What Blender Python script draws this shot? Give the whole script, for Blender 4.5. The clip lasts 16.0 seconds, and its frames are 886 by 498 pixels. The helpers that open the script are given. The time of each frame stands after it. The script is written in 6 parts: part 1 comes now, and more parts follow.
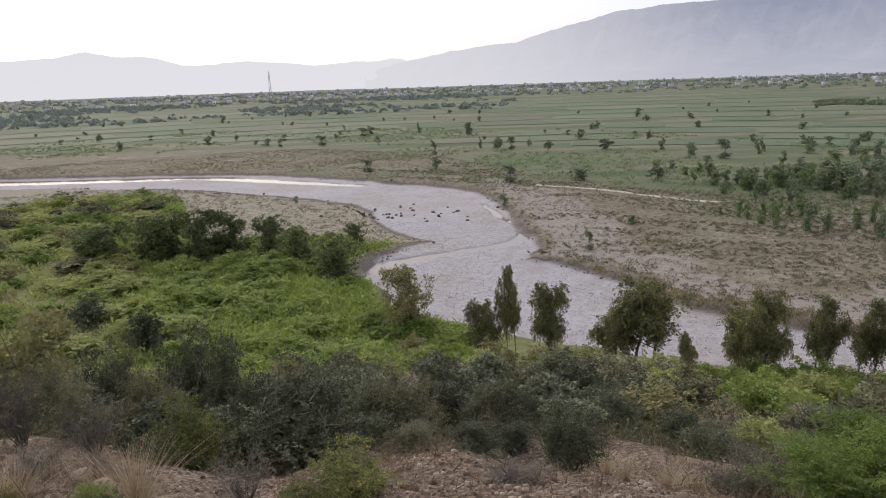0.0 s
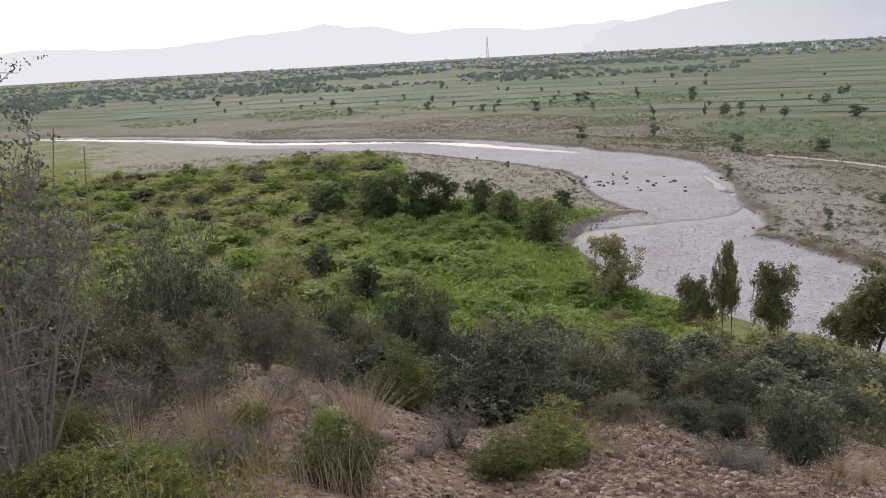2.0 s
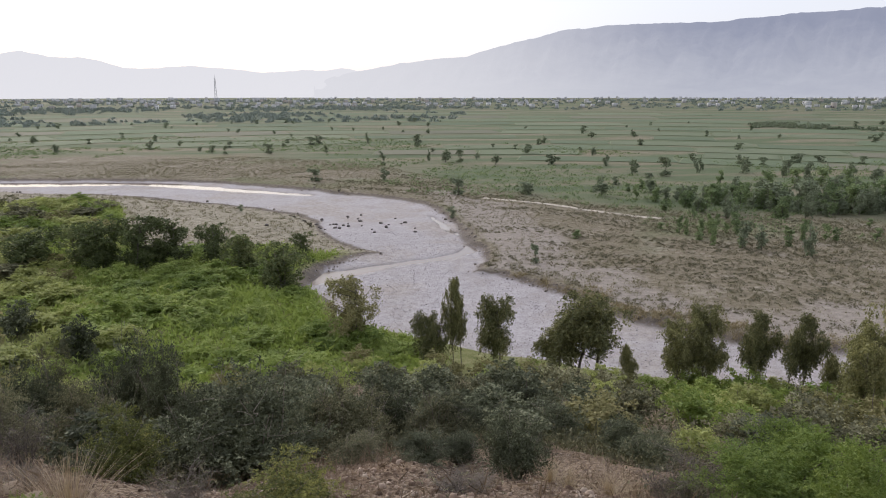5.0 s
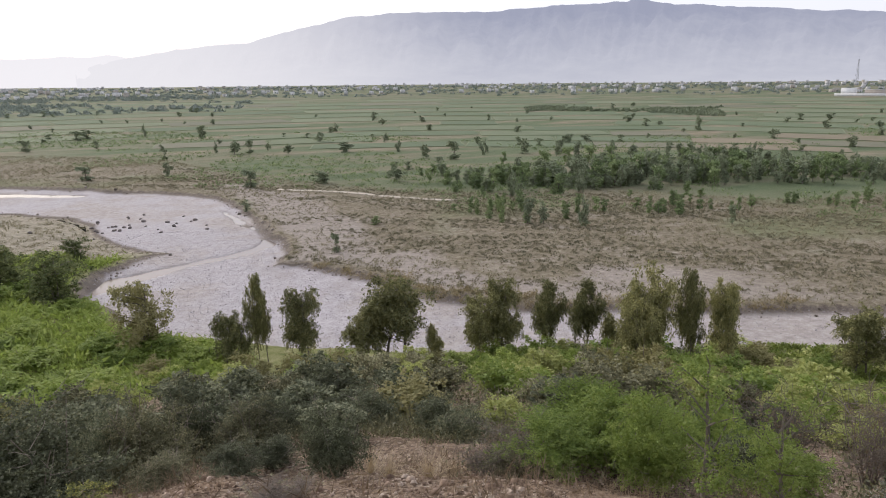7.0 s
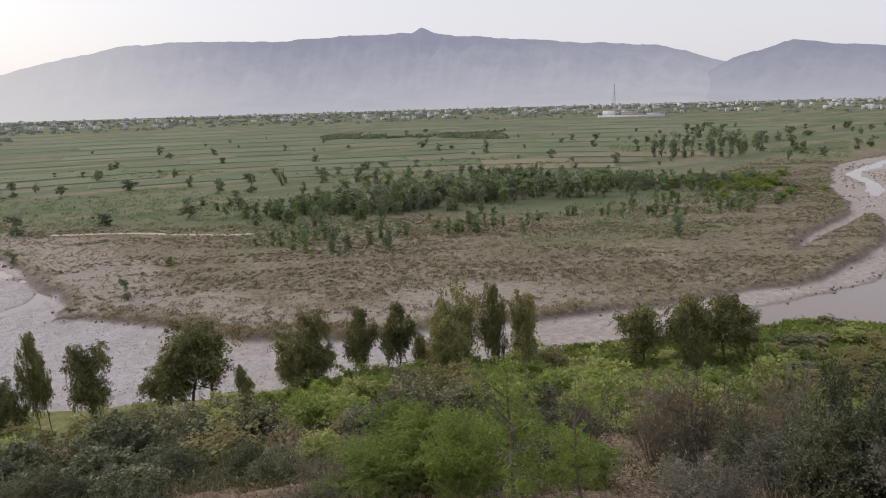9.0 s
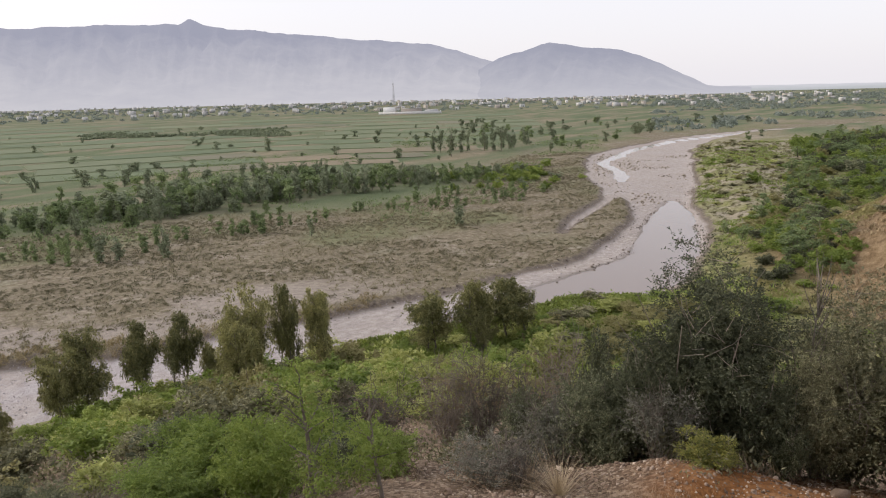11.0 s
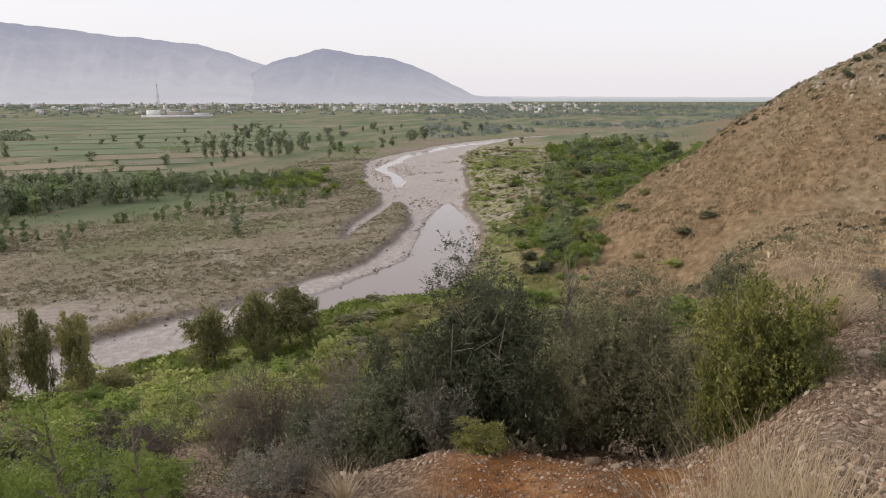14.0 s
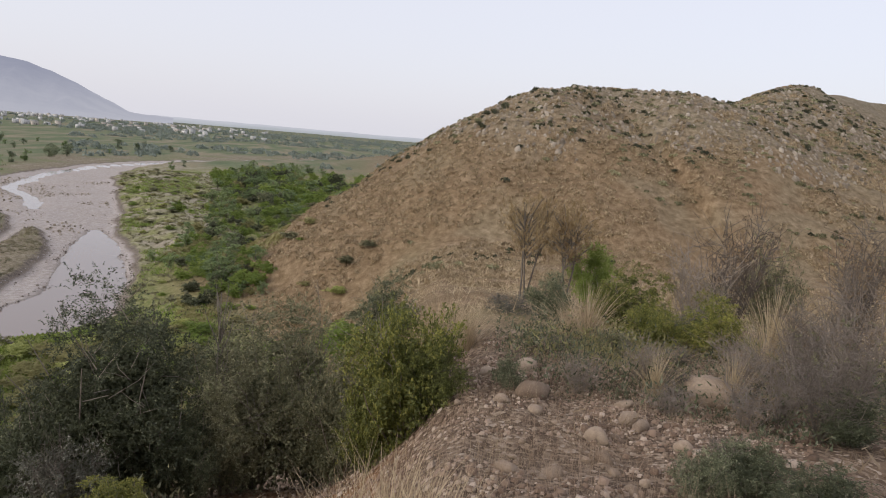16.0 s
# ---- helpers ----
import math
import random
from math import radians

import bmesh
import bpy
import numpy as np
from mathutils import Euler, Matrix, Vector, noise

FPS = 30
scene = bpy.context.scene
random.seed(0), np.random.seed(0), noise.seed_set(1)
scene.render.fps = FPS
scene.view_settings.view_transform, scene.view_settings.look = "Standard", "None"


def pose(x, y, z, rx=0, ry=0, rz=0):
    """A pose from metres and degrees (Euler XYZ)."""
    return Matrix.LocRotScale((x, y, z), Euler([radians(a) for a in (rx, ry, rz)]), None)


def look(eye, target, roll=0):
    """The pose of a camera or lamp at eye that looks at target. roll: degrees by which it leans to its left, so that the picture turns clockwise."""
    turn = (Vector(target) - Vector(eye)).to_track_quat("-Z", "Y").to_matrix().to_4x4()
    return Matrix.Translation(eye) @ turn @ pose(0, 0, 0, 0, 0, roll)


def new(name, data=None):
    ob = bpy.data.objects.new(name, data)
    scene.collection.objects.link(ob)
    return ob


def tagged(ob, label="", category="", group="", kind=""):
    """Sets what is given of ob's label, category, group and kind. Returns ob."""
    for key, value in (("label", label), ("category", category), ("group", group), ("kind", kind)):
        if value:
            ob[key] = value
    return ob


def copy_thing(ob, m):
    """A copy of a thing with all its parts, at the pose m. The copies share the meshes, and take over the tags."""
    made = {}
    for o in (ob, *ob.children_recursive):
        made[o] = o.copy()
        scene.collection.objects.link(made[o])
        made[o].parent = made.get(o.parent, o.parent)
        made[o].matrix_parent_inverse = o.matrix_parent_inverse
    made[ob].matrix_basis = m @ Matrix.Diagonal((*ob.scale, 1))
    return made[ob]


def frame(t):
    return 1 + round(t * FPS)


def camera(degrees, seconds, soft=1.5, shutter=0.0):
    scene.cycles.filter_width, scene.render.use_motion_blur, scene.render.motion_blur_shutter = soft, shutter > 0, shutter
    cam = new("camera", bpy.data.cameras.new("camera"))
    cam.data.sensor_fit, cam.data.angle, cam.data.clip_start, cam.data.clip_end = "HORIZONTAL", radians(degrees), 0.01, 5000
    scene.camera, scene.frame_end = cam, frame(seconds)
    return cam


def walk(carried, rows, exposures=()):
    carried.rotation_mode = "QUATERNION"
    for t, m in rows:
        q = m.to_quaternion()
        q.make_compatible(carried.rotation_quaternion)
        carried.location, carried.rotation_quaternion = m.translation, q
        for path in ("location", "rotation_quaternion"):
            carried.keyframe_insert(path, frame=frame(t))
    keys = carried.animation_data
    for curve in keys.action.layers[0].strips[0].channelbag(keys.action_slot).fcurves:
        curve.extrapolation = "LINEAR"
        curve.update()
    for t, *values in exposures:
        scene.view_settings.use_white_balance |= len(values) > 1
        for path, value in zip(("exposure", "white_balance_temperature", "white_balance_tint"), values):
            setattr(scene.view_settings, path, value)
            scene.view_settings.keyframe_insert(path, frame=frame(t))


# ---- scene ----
cam = camera(65.3, 16.0, 1.0)
ROWS = [
    (0.0, -0.0, 0.0, 25.0, -1.84, -13.62, -1.98),
    (0.5, -0.048, -0.054, 24.988, 0.4, -12.96, -1.38),
    (1.0, -0.07, 0.038, 24.955, 2.28, -13.35, -1.51),
    (1.5, -0.135, 0.021, 24.9, 8.71, -15.47, -2.52),
    (2.0, -0.151, -0.011, 24.93, 15.82, -15.62, -3.25),
    (2.5, -0.137, -0.052, 24.924, 15.59, -15.9, -1.85),
    (3.0, -0.122, -0.03, 24.946, 12.66, -15.82, -1.15),
    (3.5, -0.108, -0.053, 24.943, 8.33, -13.41, -0.27),
    (4.0, -0.1, -0.031, 24.96, 5.1, -14.3, -0.78),
    (4.5, -0.08, -0.057, 24.967, -0.24, -13.96, -0.34),
    (5.0, -0.032, -0.073, 24.995, -6.36, -12.73, -0.11),
    (5.2, -0.021, -0.074, 24.986, -8.21, -13.07, -0.26),
    (7.3, -0.023, 0.159, 25.014, -25.36, -13.4, -0.56),
    (7.5, -0.008, 0.161, 25.022, -26.59, -12.18, -0.77),
    (8.0, 0.001, 0.139, 25.034, -28.96, -10.27, -1.24),
    (8.5, 0.033, 0.104, 25.04, -32.94, -10.85, -1.85),
    (9.0, 0.066, 0.066, 25.038, -39.56, -11.84, -1.64),
    (9.5, 0.094, 0.06, 25.031, -42.7, -12.14, -2.04),
    (10.0, 0.118, 0.054, 25.028, -46.33, -12.74, -1.93),
    (10.2, 0.122, 0.034, 25.027, -48.95, -12.8, -1.72),
    (12.3, 0.05, 0.0, 25.037, -66.42, -12.28, -0.75),
    (12.5, 0.053, -0.008, 25.043, -68.05, -12.34, -0.43),
    (13.0, 0.086, -0.08, 25.035, -71.71, -12.46, -0.03),
    (13.5, 0.107, -0.097, 25.046, -73.94, -12.62, 0.12),
    (14.0, 0.14, -0.122, 25.043, -75.47, -12.29, 0.04),
    (14.5, 0.197, -0.217, 25.02, -79.66, -12.44, 1.86),
    (15.0, 0.245, -0.29, 25.036, -88.27, -12.57, 2.86),
    (15.5, 0.298, -0.36, 25.078, -96.74, -11.06, 4.15),
    (16.0, 0.312, -0.379, 25.088, -102.78, -8.78, 4.84),
]
walk(cam, [(t, pose(x, y, z, 90 + pitch, 0, yaw) @ pose(0, 0, 0, 0, 0, roll)) for t, x, y, z, yaw, pitch, roll in ROWS],
     [(0, 0.0, 6300, 9), (1, -0.05, 6280, 9), (2, 0.12, 6250, 9), (2.5, 0.25, 6220, 9), (3.0, 0.40, 6220, 9), (3.5, 0.28, 6200, 9), (4, 0.0, 6250, 9), (5, 0.03, 6250, 8), (7.5, 0.24, 6450, 9), (8.0, -0.09, 6500, 9), (8.5, -0.14, 6550, 9), (10, 0.12, 6700, 9), (12.5, 0.24, 6820, 9), (13.5, 0.17, 6850, 9), (14.5, 0.20, 6800, 9), (15.0, 0.29, 6780, 9), (15.5, 0.27, 6700, 9), (16, 0.0, 6500, 9)])

# ---- light: a hazy evening sky, the sun low behind the haze ----
SUN_AZ, SUN_EL = 24.0, 28.0
SUN_WAY = Vector((-math.sin(radians(SUN_AZ)) * math.cos(radians(SUN_EL)), math.cos(radians(SUN_AZ)) * math.cos(radians(SUN_EL)), math.sin(radians(SUN_EL))))
world = bpy.data.worlds.new("sky")
scene.world = world
world.use_nodes = True
wn, wl = world.node_tree.nodes, world.node_tree.links
wn.clear()
sky = wn.new("ShaderNodeTexSky")
sky.sky_type, sky.sun_disc = "NISHITA", False
sky.sun_elevation, sky.sun_rotation = radians(SUN_EL), radians(-SUN_AZ)
sky.air_density, sky.dust_density, sky.ozone_density = 1.0, 4.0, 2.0
bg_sky, bg_haze, add, wout = wn.new("ShaderNodeBackground"), wn.new("ShaderNodeBackground"), wn.new("ShaderNodeAddShader"), wn.new("ShaderNodeOutputWorld")
bg_sky.inputs["Strength"].default_value = 0.043
bg_haze.inputs["Color"].default_value = (0.80, 0.785, 0.86, 1)
bg_haze.inputs["Strength"].default_value = 0.88
wl.new(sky.outputs[0], bg_sky.inputs[0])
wl.new(bg_sky.outputs[0], add.inputs[0])
wl.new(bg_haze.outputs[0], add.inputs[1])
wl.new(add.outputs[0], wout.inputs[0])
sun = new("sun", bpy.data.lights.new("sun", "SUN"))
sun.data.energy, sun.data.angle, sun.data.color = 1.5, radians(20), (1.0, 0.93, 0.86)
sun.matrix_world = look(SUN_WAY * 50, (0, 0, 0))


# ---- materials ----
def nodes_of(m):
    m.use_nodes = True
    m.node_tree.nodes.clear()
    return m.node_tree.nodes, m.node_tree.links


def ramp(nd, lk, src, stops):
    r = nd.new("ShaderNodeValToRGB")
    while len(r.color_ramp.elements) > 1:
        r.color_ramp.elements.remove(r.color_ramp.elements[-1])
    for k, (p, c) in enumerate(stops):
        e = r.color_ramp.elements[0] if k == 0 else r.color_ramp.elements.new(p)
        e.position, e.color = p, (*c, 1)
    lk.new(src, r.inputs[0])
    return r.outputs[0]


def mix(nd, lk, fac, a, b, mode="MIX"):
    m = nd.new("ShaderNodeMix")
    m.data_type, m.blend_type = "RGBA", mode
    for sock, val in ((m.inputs[0], fac), (m.inputs[6], a), (m.inputs[7], b)):
        if isinstance(val, (int, float)):
            sock.default_value = val
        elif isinstance(val, tuple):
            sock.default_value = (*val, 1)
        else:
            lk.new(val, sock)
    return m.outputs[2]


def calc(nd, lk, op, a, b=0.0, c=0.0):
    m = nd.new("ShaderNodeMath")
    m.operation = op
    for sock, val in zip(m.inputs, (a, b, c)):
        if isinstance(val, (int, float)):
            sock.default_value = val
        else:
            lk.new(val, sock)
    return m.outputs[0]


def step(nd, lk, src, lo, hi):
    m = nd.new("ShaderNodeMapRange")
    m.interpolation_type = "SMOOTHSTEP"
    lk.new(src, m.inputs[0])
    m.inputs[1].default_value, m.inputs[2].default_value = lo, hi
    return m.outputs[0]


def noise_tex(nd, lk, scale, detail=4.0, rough=0.6, vec=None, stretch=None):
    n = nd.new("ShaderNodeTexNoise")
    n.inputs["Scale"].default_value, n.inputs["Detail"].default_value, n.inputs["Roughness"].default_value = scale, detail, rough
    if vec is None:
        vec = nd.new("ShaderNodeTexCoord").outputs["Object"]
    if stretch:
        mp = nd.new("ShaderNodeMapping")
        mp.inputs["Scale"].default_value = stretch[:3]
        mp.inputs["Rotation"].default_value[2] = stretch[3] if len(stretch) > 3 else 0.0
        lk.new(vec, mp.inputs[0])
        vec = mp.outputs[0]
    lk.new(vec, n.inputs["Vector"])
    return n.outputs["Fac"]


def finish(m, nd, lk, col, rough=0.9, bump=None, dist=0.02, spec=0.3):
    p, o = nd.new("ShaderNodeBsdfPrincipled"), nd.new("ShaderNodeOutputMaterial")
    if isinstance(col, tuple):
        p.inputs["Base Color"].default_value = (*col, 1)
    else:
        lk.new(col, p.inputs["Base Color"])
    p.inputs["Roughness"].default_value = rough
    p.inputs["Specular IOR Level"].default_value = spec
    if bump is not None:
        b = nd.new("ShaderNodeBump")
        b.inputs["Strength"].default_value, b.inputs["Distance"].default_value = 0.6, dist
        lk.new(bump, b.inputs["Height"])
        lk.new(b.outputs[0], p.inputs["Normal"])
    lk.new(p.outputs[0], o.inputs[0])
    return m


def plain_mat(name, c1, c2, scale=3.0, rough=0.85, dist=0.01):
    m = bpy.data.materials.new(name)
    nd, lk = nodes_of(m)
    rnd = nd.new("ShaderNodeObjectInfo").outputs["Random"]
    a = noise_tex(nd, lk, scale, 6)
    b = noise_tex(nd, lk, scale * 9, 3)
    f = calc(nd, lk, "ADD", calc(nd, lk, "MULTIPLY", a, 0.6), calc(nd, lk, "MULTIPLY", b, 0.4))
    f = calc(nd, lk, "ADD", f, calc(nd, lk, "MULTIPLY", calc(nd, lk, "SUBTRACT", rnd, 0.5), 0.35))
    col = ramp(nd, lk, f, [(0.3, c1), (0.7, c2)])
    return finish(m, nd, lk, col, rough, b, dist)


LEAFY = set()


def leaf_mat(name, stops, through_light=0.24, rough=0.6):
    """Leaves: each spray and each leaf with its own tint, some light passing through the blade."""
    m = bpy.data.materials.new(name)
    LEAFY.add(name)
    nd, lk = nodes_of(m)
    isl = nd.new("ShaderNodeNewGeometry").outputs["Random Per Island"]
    rnd = nd.new("ShaderNodeObjectInfo").outputs["Random"]
    tone = nd.new("ShaderNodeAttribute")
    tone.attribute_name = "tone"
    big = noise_tex(nd, lk, 0.7, 2)
    f = calc(nd, lk, "MULTIPLY", isl, 0.26)
    f = calc(nd, lk, "ADD", f, calc(nd, lk, "MULTIPLY", rnd, 0.26))
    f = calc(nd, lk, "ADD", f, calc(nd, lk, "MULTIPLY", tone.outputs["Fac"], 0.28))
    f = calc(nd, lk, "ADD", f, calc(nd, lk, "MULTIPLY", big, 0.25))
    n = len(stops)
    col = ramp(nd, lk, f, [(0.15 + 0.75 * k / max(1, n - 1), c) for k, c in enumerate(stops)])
    d, t, g = nd.new("ShaderNodeBsdfDiffuse"), nd.new("ShaderNodeBsdfTranslucent"), nd.new("ShaderNodeBsdfGlossy")
    mx, mx2, o = nd.new("ShaderNodeMixShader"), nd.new("ShaderNodeMixShader"), nd.new("ShaderNodeOutputMaterial")
    lk.new(col, d.inputs[0])
    lk.new(col, t.inputs[0])
    g.inputs["Roughness"].default_value = rough
    mx.inputs[0].default_value, mx2.inputs[0].default_value = through_light, 0.04
    lk.new(d.outputs[0], mx.inputs[1])
    lk.new(t.outputs[0], mx.inputs[2])
    lk.new(mx.outputs[0], mx2.inputs[1])
    lk.new(g.outputs[0], mx2.inputs[2])
    lk.new(mx2.outputs[0], o.inputs[0])
    return m


M_BARK = plain_mat("bark", (0.09, 0.075, 0.06), (0.22, 0.19, 0.16), 6.0)
M_TWIG = plain_mat("grey_twig", (0.11, 0.09, 0.074), (0.26, 0.22, 0.185), 6.0)
M_DARKLEAF = leaf_mat("acacia_leaf", [(0.026, 0.031, 0.015), (0.086, 0.097, 0.048), (0.38, 0.39, 0.24)])
M_GREYLEAF = leaf_mat("grey_green_leaf", [(0.042, 0.043, 0.018), (0.145, 0.14, 0.070), (0.45, 0.43, 0.25)])
M_YELLOWDARK = leaf_mat("dark_yellow_green_leaf", [(0.030, 0.040, 0.010), (0.115, 0.128, 0.026), (0.40, 0.38, 0.085)])
M_BRIGHTLEAF = leaf_mat("bright_leaf", [(0.15, 0.205, 0.040), (0.265, 0.335, 0.068), (0.43, 0.48, 0.14)], 0.4)
M_LIME = leaf_mat("yellow_green_leaf", [(0.225, 0.25, 0.072), (0.36, 0.388, 0.118), (0.51, 0.52, 0.20)], 0.4)
M_MIDLEAF = leaf_mat("mid_green_leaf", [(0.106, 0.156, 0.028), (0.188, 0.256, 0.046), (0.325, 0.375, 0.09)], 0.4)
M_OLIVE = leaf_mat("olive_leaf", [(0.163, 0.153, 0.057), (0.247, 0.231, 0.09), (0.351, 0.305, 0.144)])
M_GUM = leaf_mat("gum_leaf", [(0.062, 0.067, 0.026), (0.19, 0.19, 0.070), (0.46, 0.42, 0.17)])
M_ROW = leaf_mat("terrace_tree_leaf", [(0.042, 0.056, 0.018), (0.105, 0.13, 0.042), (0.27, 0.29, 0.11)])
M_TREE = leaf_mat("field_tree_leaf", [(0.135, 0.160, 0.10), (0.205, 0.24, 0.145), (0.30, 0.33, 0.20)])
M_SAPLING = leaf_mat("young_tree_leaf", [(0.10, 0.142, 0.06), (0.19, 0.25, 0.105), (0.31, 0.37, 0.165)], 0.35)
M_HILLBUSH = leaf_mat("hill_bush_leaf", [(0.030, 0.032, 0.018), (0.065, 0.068, 0.034), (0.12, 0.125, 0.06)])
M_REED = leaf_mat("reed", [(0.21, 0.165, 0.085), (0.31, 0.25, 0.13), (0.42, 0.35, 0.20)])
M_SILVER = leaf_mat("silver_leaf", [(0.045, 0.044, 0.030), (0.13, 0.127, 0.098), (0.36, 0.35, 0.285)])
M_PALELEAF = leaf_mat("pale_grey_green_leaf", [(0.065, 0.066, 0.032), (0.19, 0.185, 0.10), (0.50, 0.47, 0.28)])
M_WISP = leaf_mat("wispy_leaf", [(0.17, 0.115, 0.06), (0.28, 0.20, 0.10), (0.40, 0.31, 0.16)])
# leaf colour greyed and paled: distance haze painted into it
M_FARTREE = leaf_mat("hazed_tree_leaf", [(0.165, 0.20, 0.175), (0.215, 0.25, 0.215), (0.27, 0.305, 0.26)])
M_DRY = leaf_mat("dry_grass", [(0.19, 0.14, 0.088), (0.41, 0.32, 0.20), (0.66, 0.55, 0.37)], 0.25)
M_DRYBROWN = leaf_mat("dry_weed", [(0.085, 0.060, 0.038), (0.20, 0.145, 0.09), (0.40, 0.30, 0.19)], 0.2)
M_TUFT = leaf_mat("hill_tuft", [(0.15, 0.108, 0.062), (0.33, 0.25, 0.15), (0.58, 0.47, 0.31)], 0.2)
M_SCRUB = leaf_mat("flood_plain_scrub", [(0.155, 0.138, 0.083), (0.235, 0.21, 0.128), (0.32, 0.29, 0.18)], 0.2)
M_SCRUBDARK = leaf_mat("flood_plain_clump", [(0.102, 0.094, 0.053), (0.195, 0.177, 0.108), (0.335, 0.303, 0.195)], 0.15)
M_VERGE = leaf_mat("verge_scrub_leaf", [(0.11, 0.105, 0.055), (0.20, 0.185, 0.105), (0.31, 0.28, 0.17)], 0.2)
M_FRESH = leaf_mat("fresh_weed_leaf", [(0.12, 0.155, 0.03), (0.22, 0.265, 0.055), (0.37, 0.39, 0.10)], 0.35)
M_STONE = plain_mat("river_stone", (0.16, 0.115, 0.082), (0.35, 0.275, 0.205), 2.5, 0.9)
M_ROCKDARK = plain_mat("dark_rock", (0.10, 0.085, 0.08), (0.22, 0.19, 0.175), 2.5, 0.8)


# ---- numbers for the ground ----
def lattice(ix, iy, seed):
    h = (ix.astype(np.int64) * 374761393 + iy.astype(np.int64) * 668265263 + seed * 974711) & 0x7FFFFFFF
    h = ((h ^ (h >> 13)) * 1274126177) & 0x7FFFFFFF
    return ((h ^ (h >> 16)) & 0xFFFF) / 65535.0


def vnoise(x, y, seed=0):
    ix, iy = np.floor(x), np.floor(y)
    fx, fy = x - ix, y - iy
    fx, fy = fx * fx * (3 - 2 * fx), fy * fy * (3 - 2 * fy)
    a, b = lattice(ix, iy, seed), lattice(ix + 1, iy, seed)
    c, d = lattice(ix, iy + 1, seed), lattice(ix + 1, iy + 1, seed)
    return (a + (b - a) * fx) * (1 - fy) + (c + (d - c) * fx) * fy - 0.5


def fbm(x, y, size, seed=0, octaves=4):
    total, amp = 0.0, 1.0
    for k in range(octaves):
        total = total + amp * vnoise(x / size, y / size, seed + k)
        size, amp = size / 2.1, amp * 0.5
    return total


def smooth(v, lo, hi):
    t = np.clip((v - lo) / (hi - lo), 0, 1)
    return t * t * (3 - 2 * t)


# the river's bed: middle line and half widths, from upstream to downstream
RIVER = np.array([
    (-420, 250, 9), (-200, 226, 10), (-119, 203, 11), (-66, 195, 13), (-37, 180, 13), (-17, 166, 12), (0, 148, 14), (6, 122, 12),
    (10.5, 106, 7.5), (4, 95, 12), (7, 85, 13), (12, 74, 13.5), (21, 64, 10), (34, 55.5, 7), (46, 50, 8), (57, 44.5, 7.5), (66, 39.5, 7.5), (76, 35, 8.5),
    (88, 30.5, 9), (106, 30, 8), (130, 34, 6.5), (155, 42, 6.5), (185, 54, 12), (212, 64, 16), (255, 77, 18), (300, 84, 15), (370, 82, 10), (430, 68, 7), (540, 10, 5), (900, -160, 4)], float)
# where the fields begin beyond the flood plain
FIELD_EDGE = np.array([(-420, 290), (-260, 268), (-120, 288), (-30, 258), (10, 205), (30, 156), (63, 126), (85, 116), (107, 96), (136, 84), (180, 92), (225, 112), (280, 118), (400, 112), (560, 40), (900, -130)], float)
# open channels of water in the bed: lines with half widths
CHANNELS = [
    np.array([(-420, 255, 4), (-200, 230, 4), (-119, 207, 4), (-66, 203, 3.2), (-40, 189, 2.2), (-14, 174, 1.2)], float),
    np.array([(13, 141, 0.4), (14, 134, 0.7), (15, 126, 0.8), (17, 117, 1.0), (16, 108, 1.0), (11, 103, 0.9), (5, 100.5, 0.8), (0, 97.5, 1.5), (-6, 94, 2.4), (-10, 90, 1.2)], float),
    np.array([(62, 40, 0.8), (69, 36.5, 2.2), (77, 33, 5.0), (90, 28.5, 6.6), (106, 27.5, 5.0), (128, 33, 4.4), (146, 36.5, 3.0), (160, 40, 0.8)], float),
    np.array([(190, 62, 0.9), (214, 71, 1.5), (236, 84, 1.8), (262, 88, 1.7), (300, 92, 1.8), (360, 88, 2.4), (430, 70, 2.4)], float)]


DRY = np.array([(112, 47, 0.2), (124, 50, 0.7), (140, 52, 1.1), (156, 54, 1.6), (178, 58, 4)], float)


def refine(line, n=4):
    """A smooth line through the given points."""
    p = np.vstack([2 * line[0] - line[1], line, 2 * line[-1] - line[-2]])
    out = []
    for k in range(1, len(p) - 2):
        for s in np.arange(n) / n:
            a, b, c, d = p[k - 1], p[k], p[k + 1], p[k + 2]
            out.append(0.5 * (2 * b + (c - a) * s + (2 * a - 5 * b + 4 * c - d) * s * s + (3 * b - a - 3 * c + d) * s ** 3))
    out.append(line[-1])
    return np.array(out)


def to_line(x, y, line, reach=None):
    """Distance to a line, its third number there, and the side (plus: to the left of its way)."""
    x, y = np.asarray(x, np.float32).ravel(), np.asarray(y, np.float32).ravel()
    if reach is not None:
        lo, hi = line[:, :2].min(0) - reach, line[:, :2].max(0) + reach
        ok = (x > lo[0]) & (x < hi[0]) & (y > lo[1]) & (y < hi[1])
        best, wid, side = np.full(x.shape, 999.0), np.zeros(x.shape), np.ones(x.shape)
        best[ok], wid[ok], side[ok] = to_line(x[ok], y[ok], line)
        return best, wid, side
    best, wid, side = np.full(x.shape, 1e9, np.float32), np.zeros(x.shape, np.float32), np.ones(x.shape, np.float32)
    for a, b in zip(line[:-1], line[1:]):
        ux, uy = b[0] - a[0], b[1] - a[1]
        t = np.clip(((x - a[0]) * ux + (y - a[1]) * uy) / (ux * ux + uy * uy + 1e-9), 0, 1)
        dx, dy = x - a[0] - t * ux, y - a[1] - t * uy
        d = np.hypot(dx, dy)
        near = d < best
        best = np.where(near, d, best)
        if len(a) > 2:
            wid = np.where(near, a[2] + t * (b[2] - a[2]), wid)
        side = np.where(near, np.sign(ux * dy - uy * dx + 1e-9), side)
    return best, wid, side


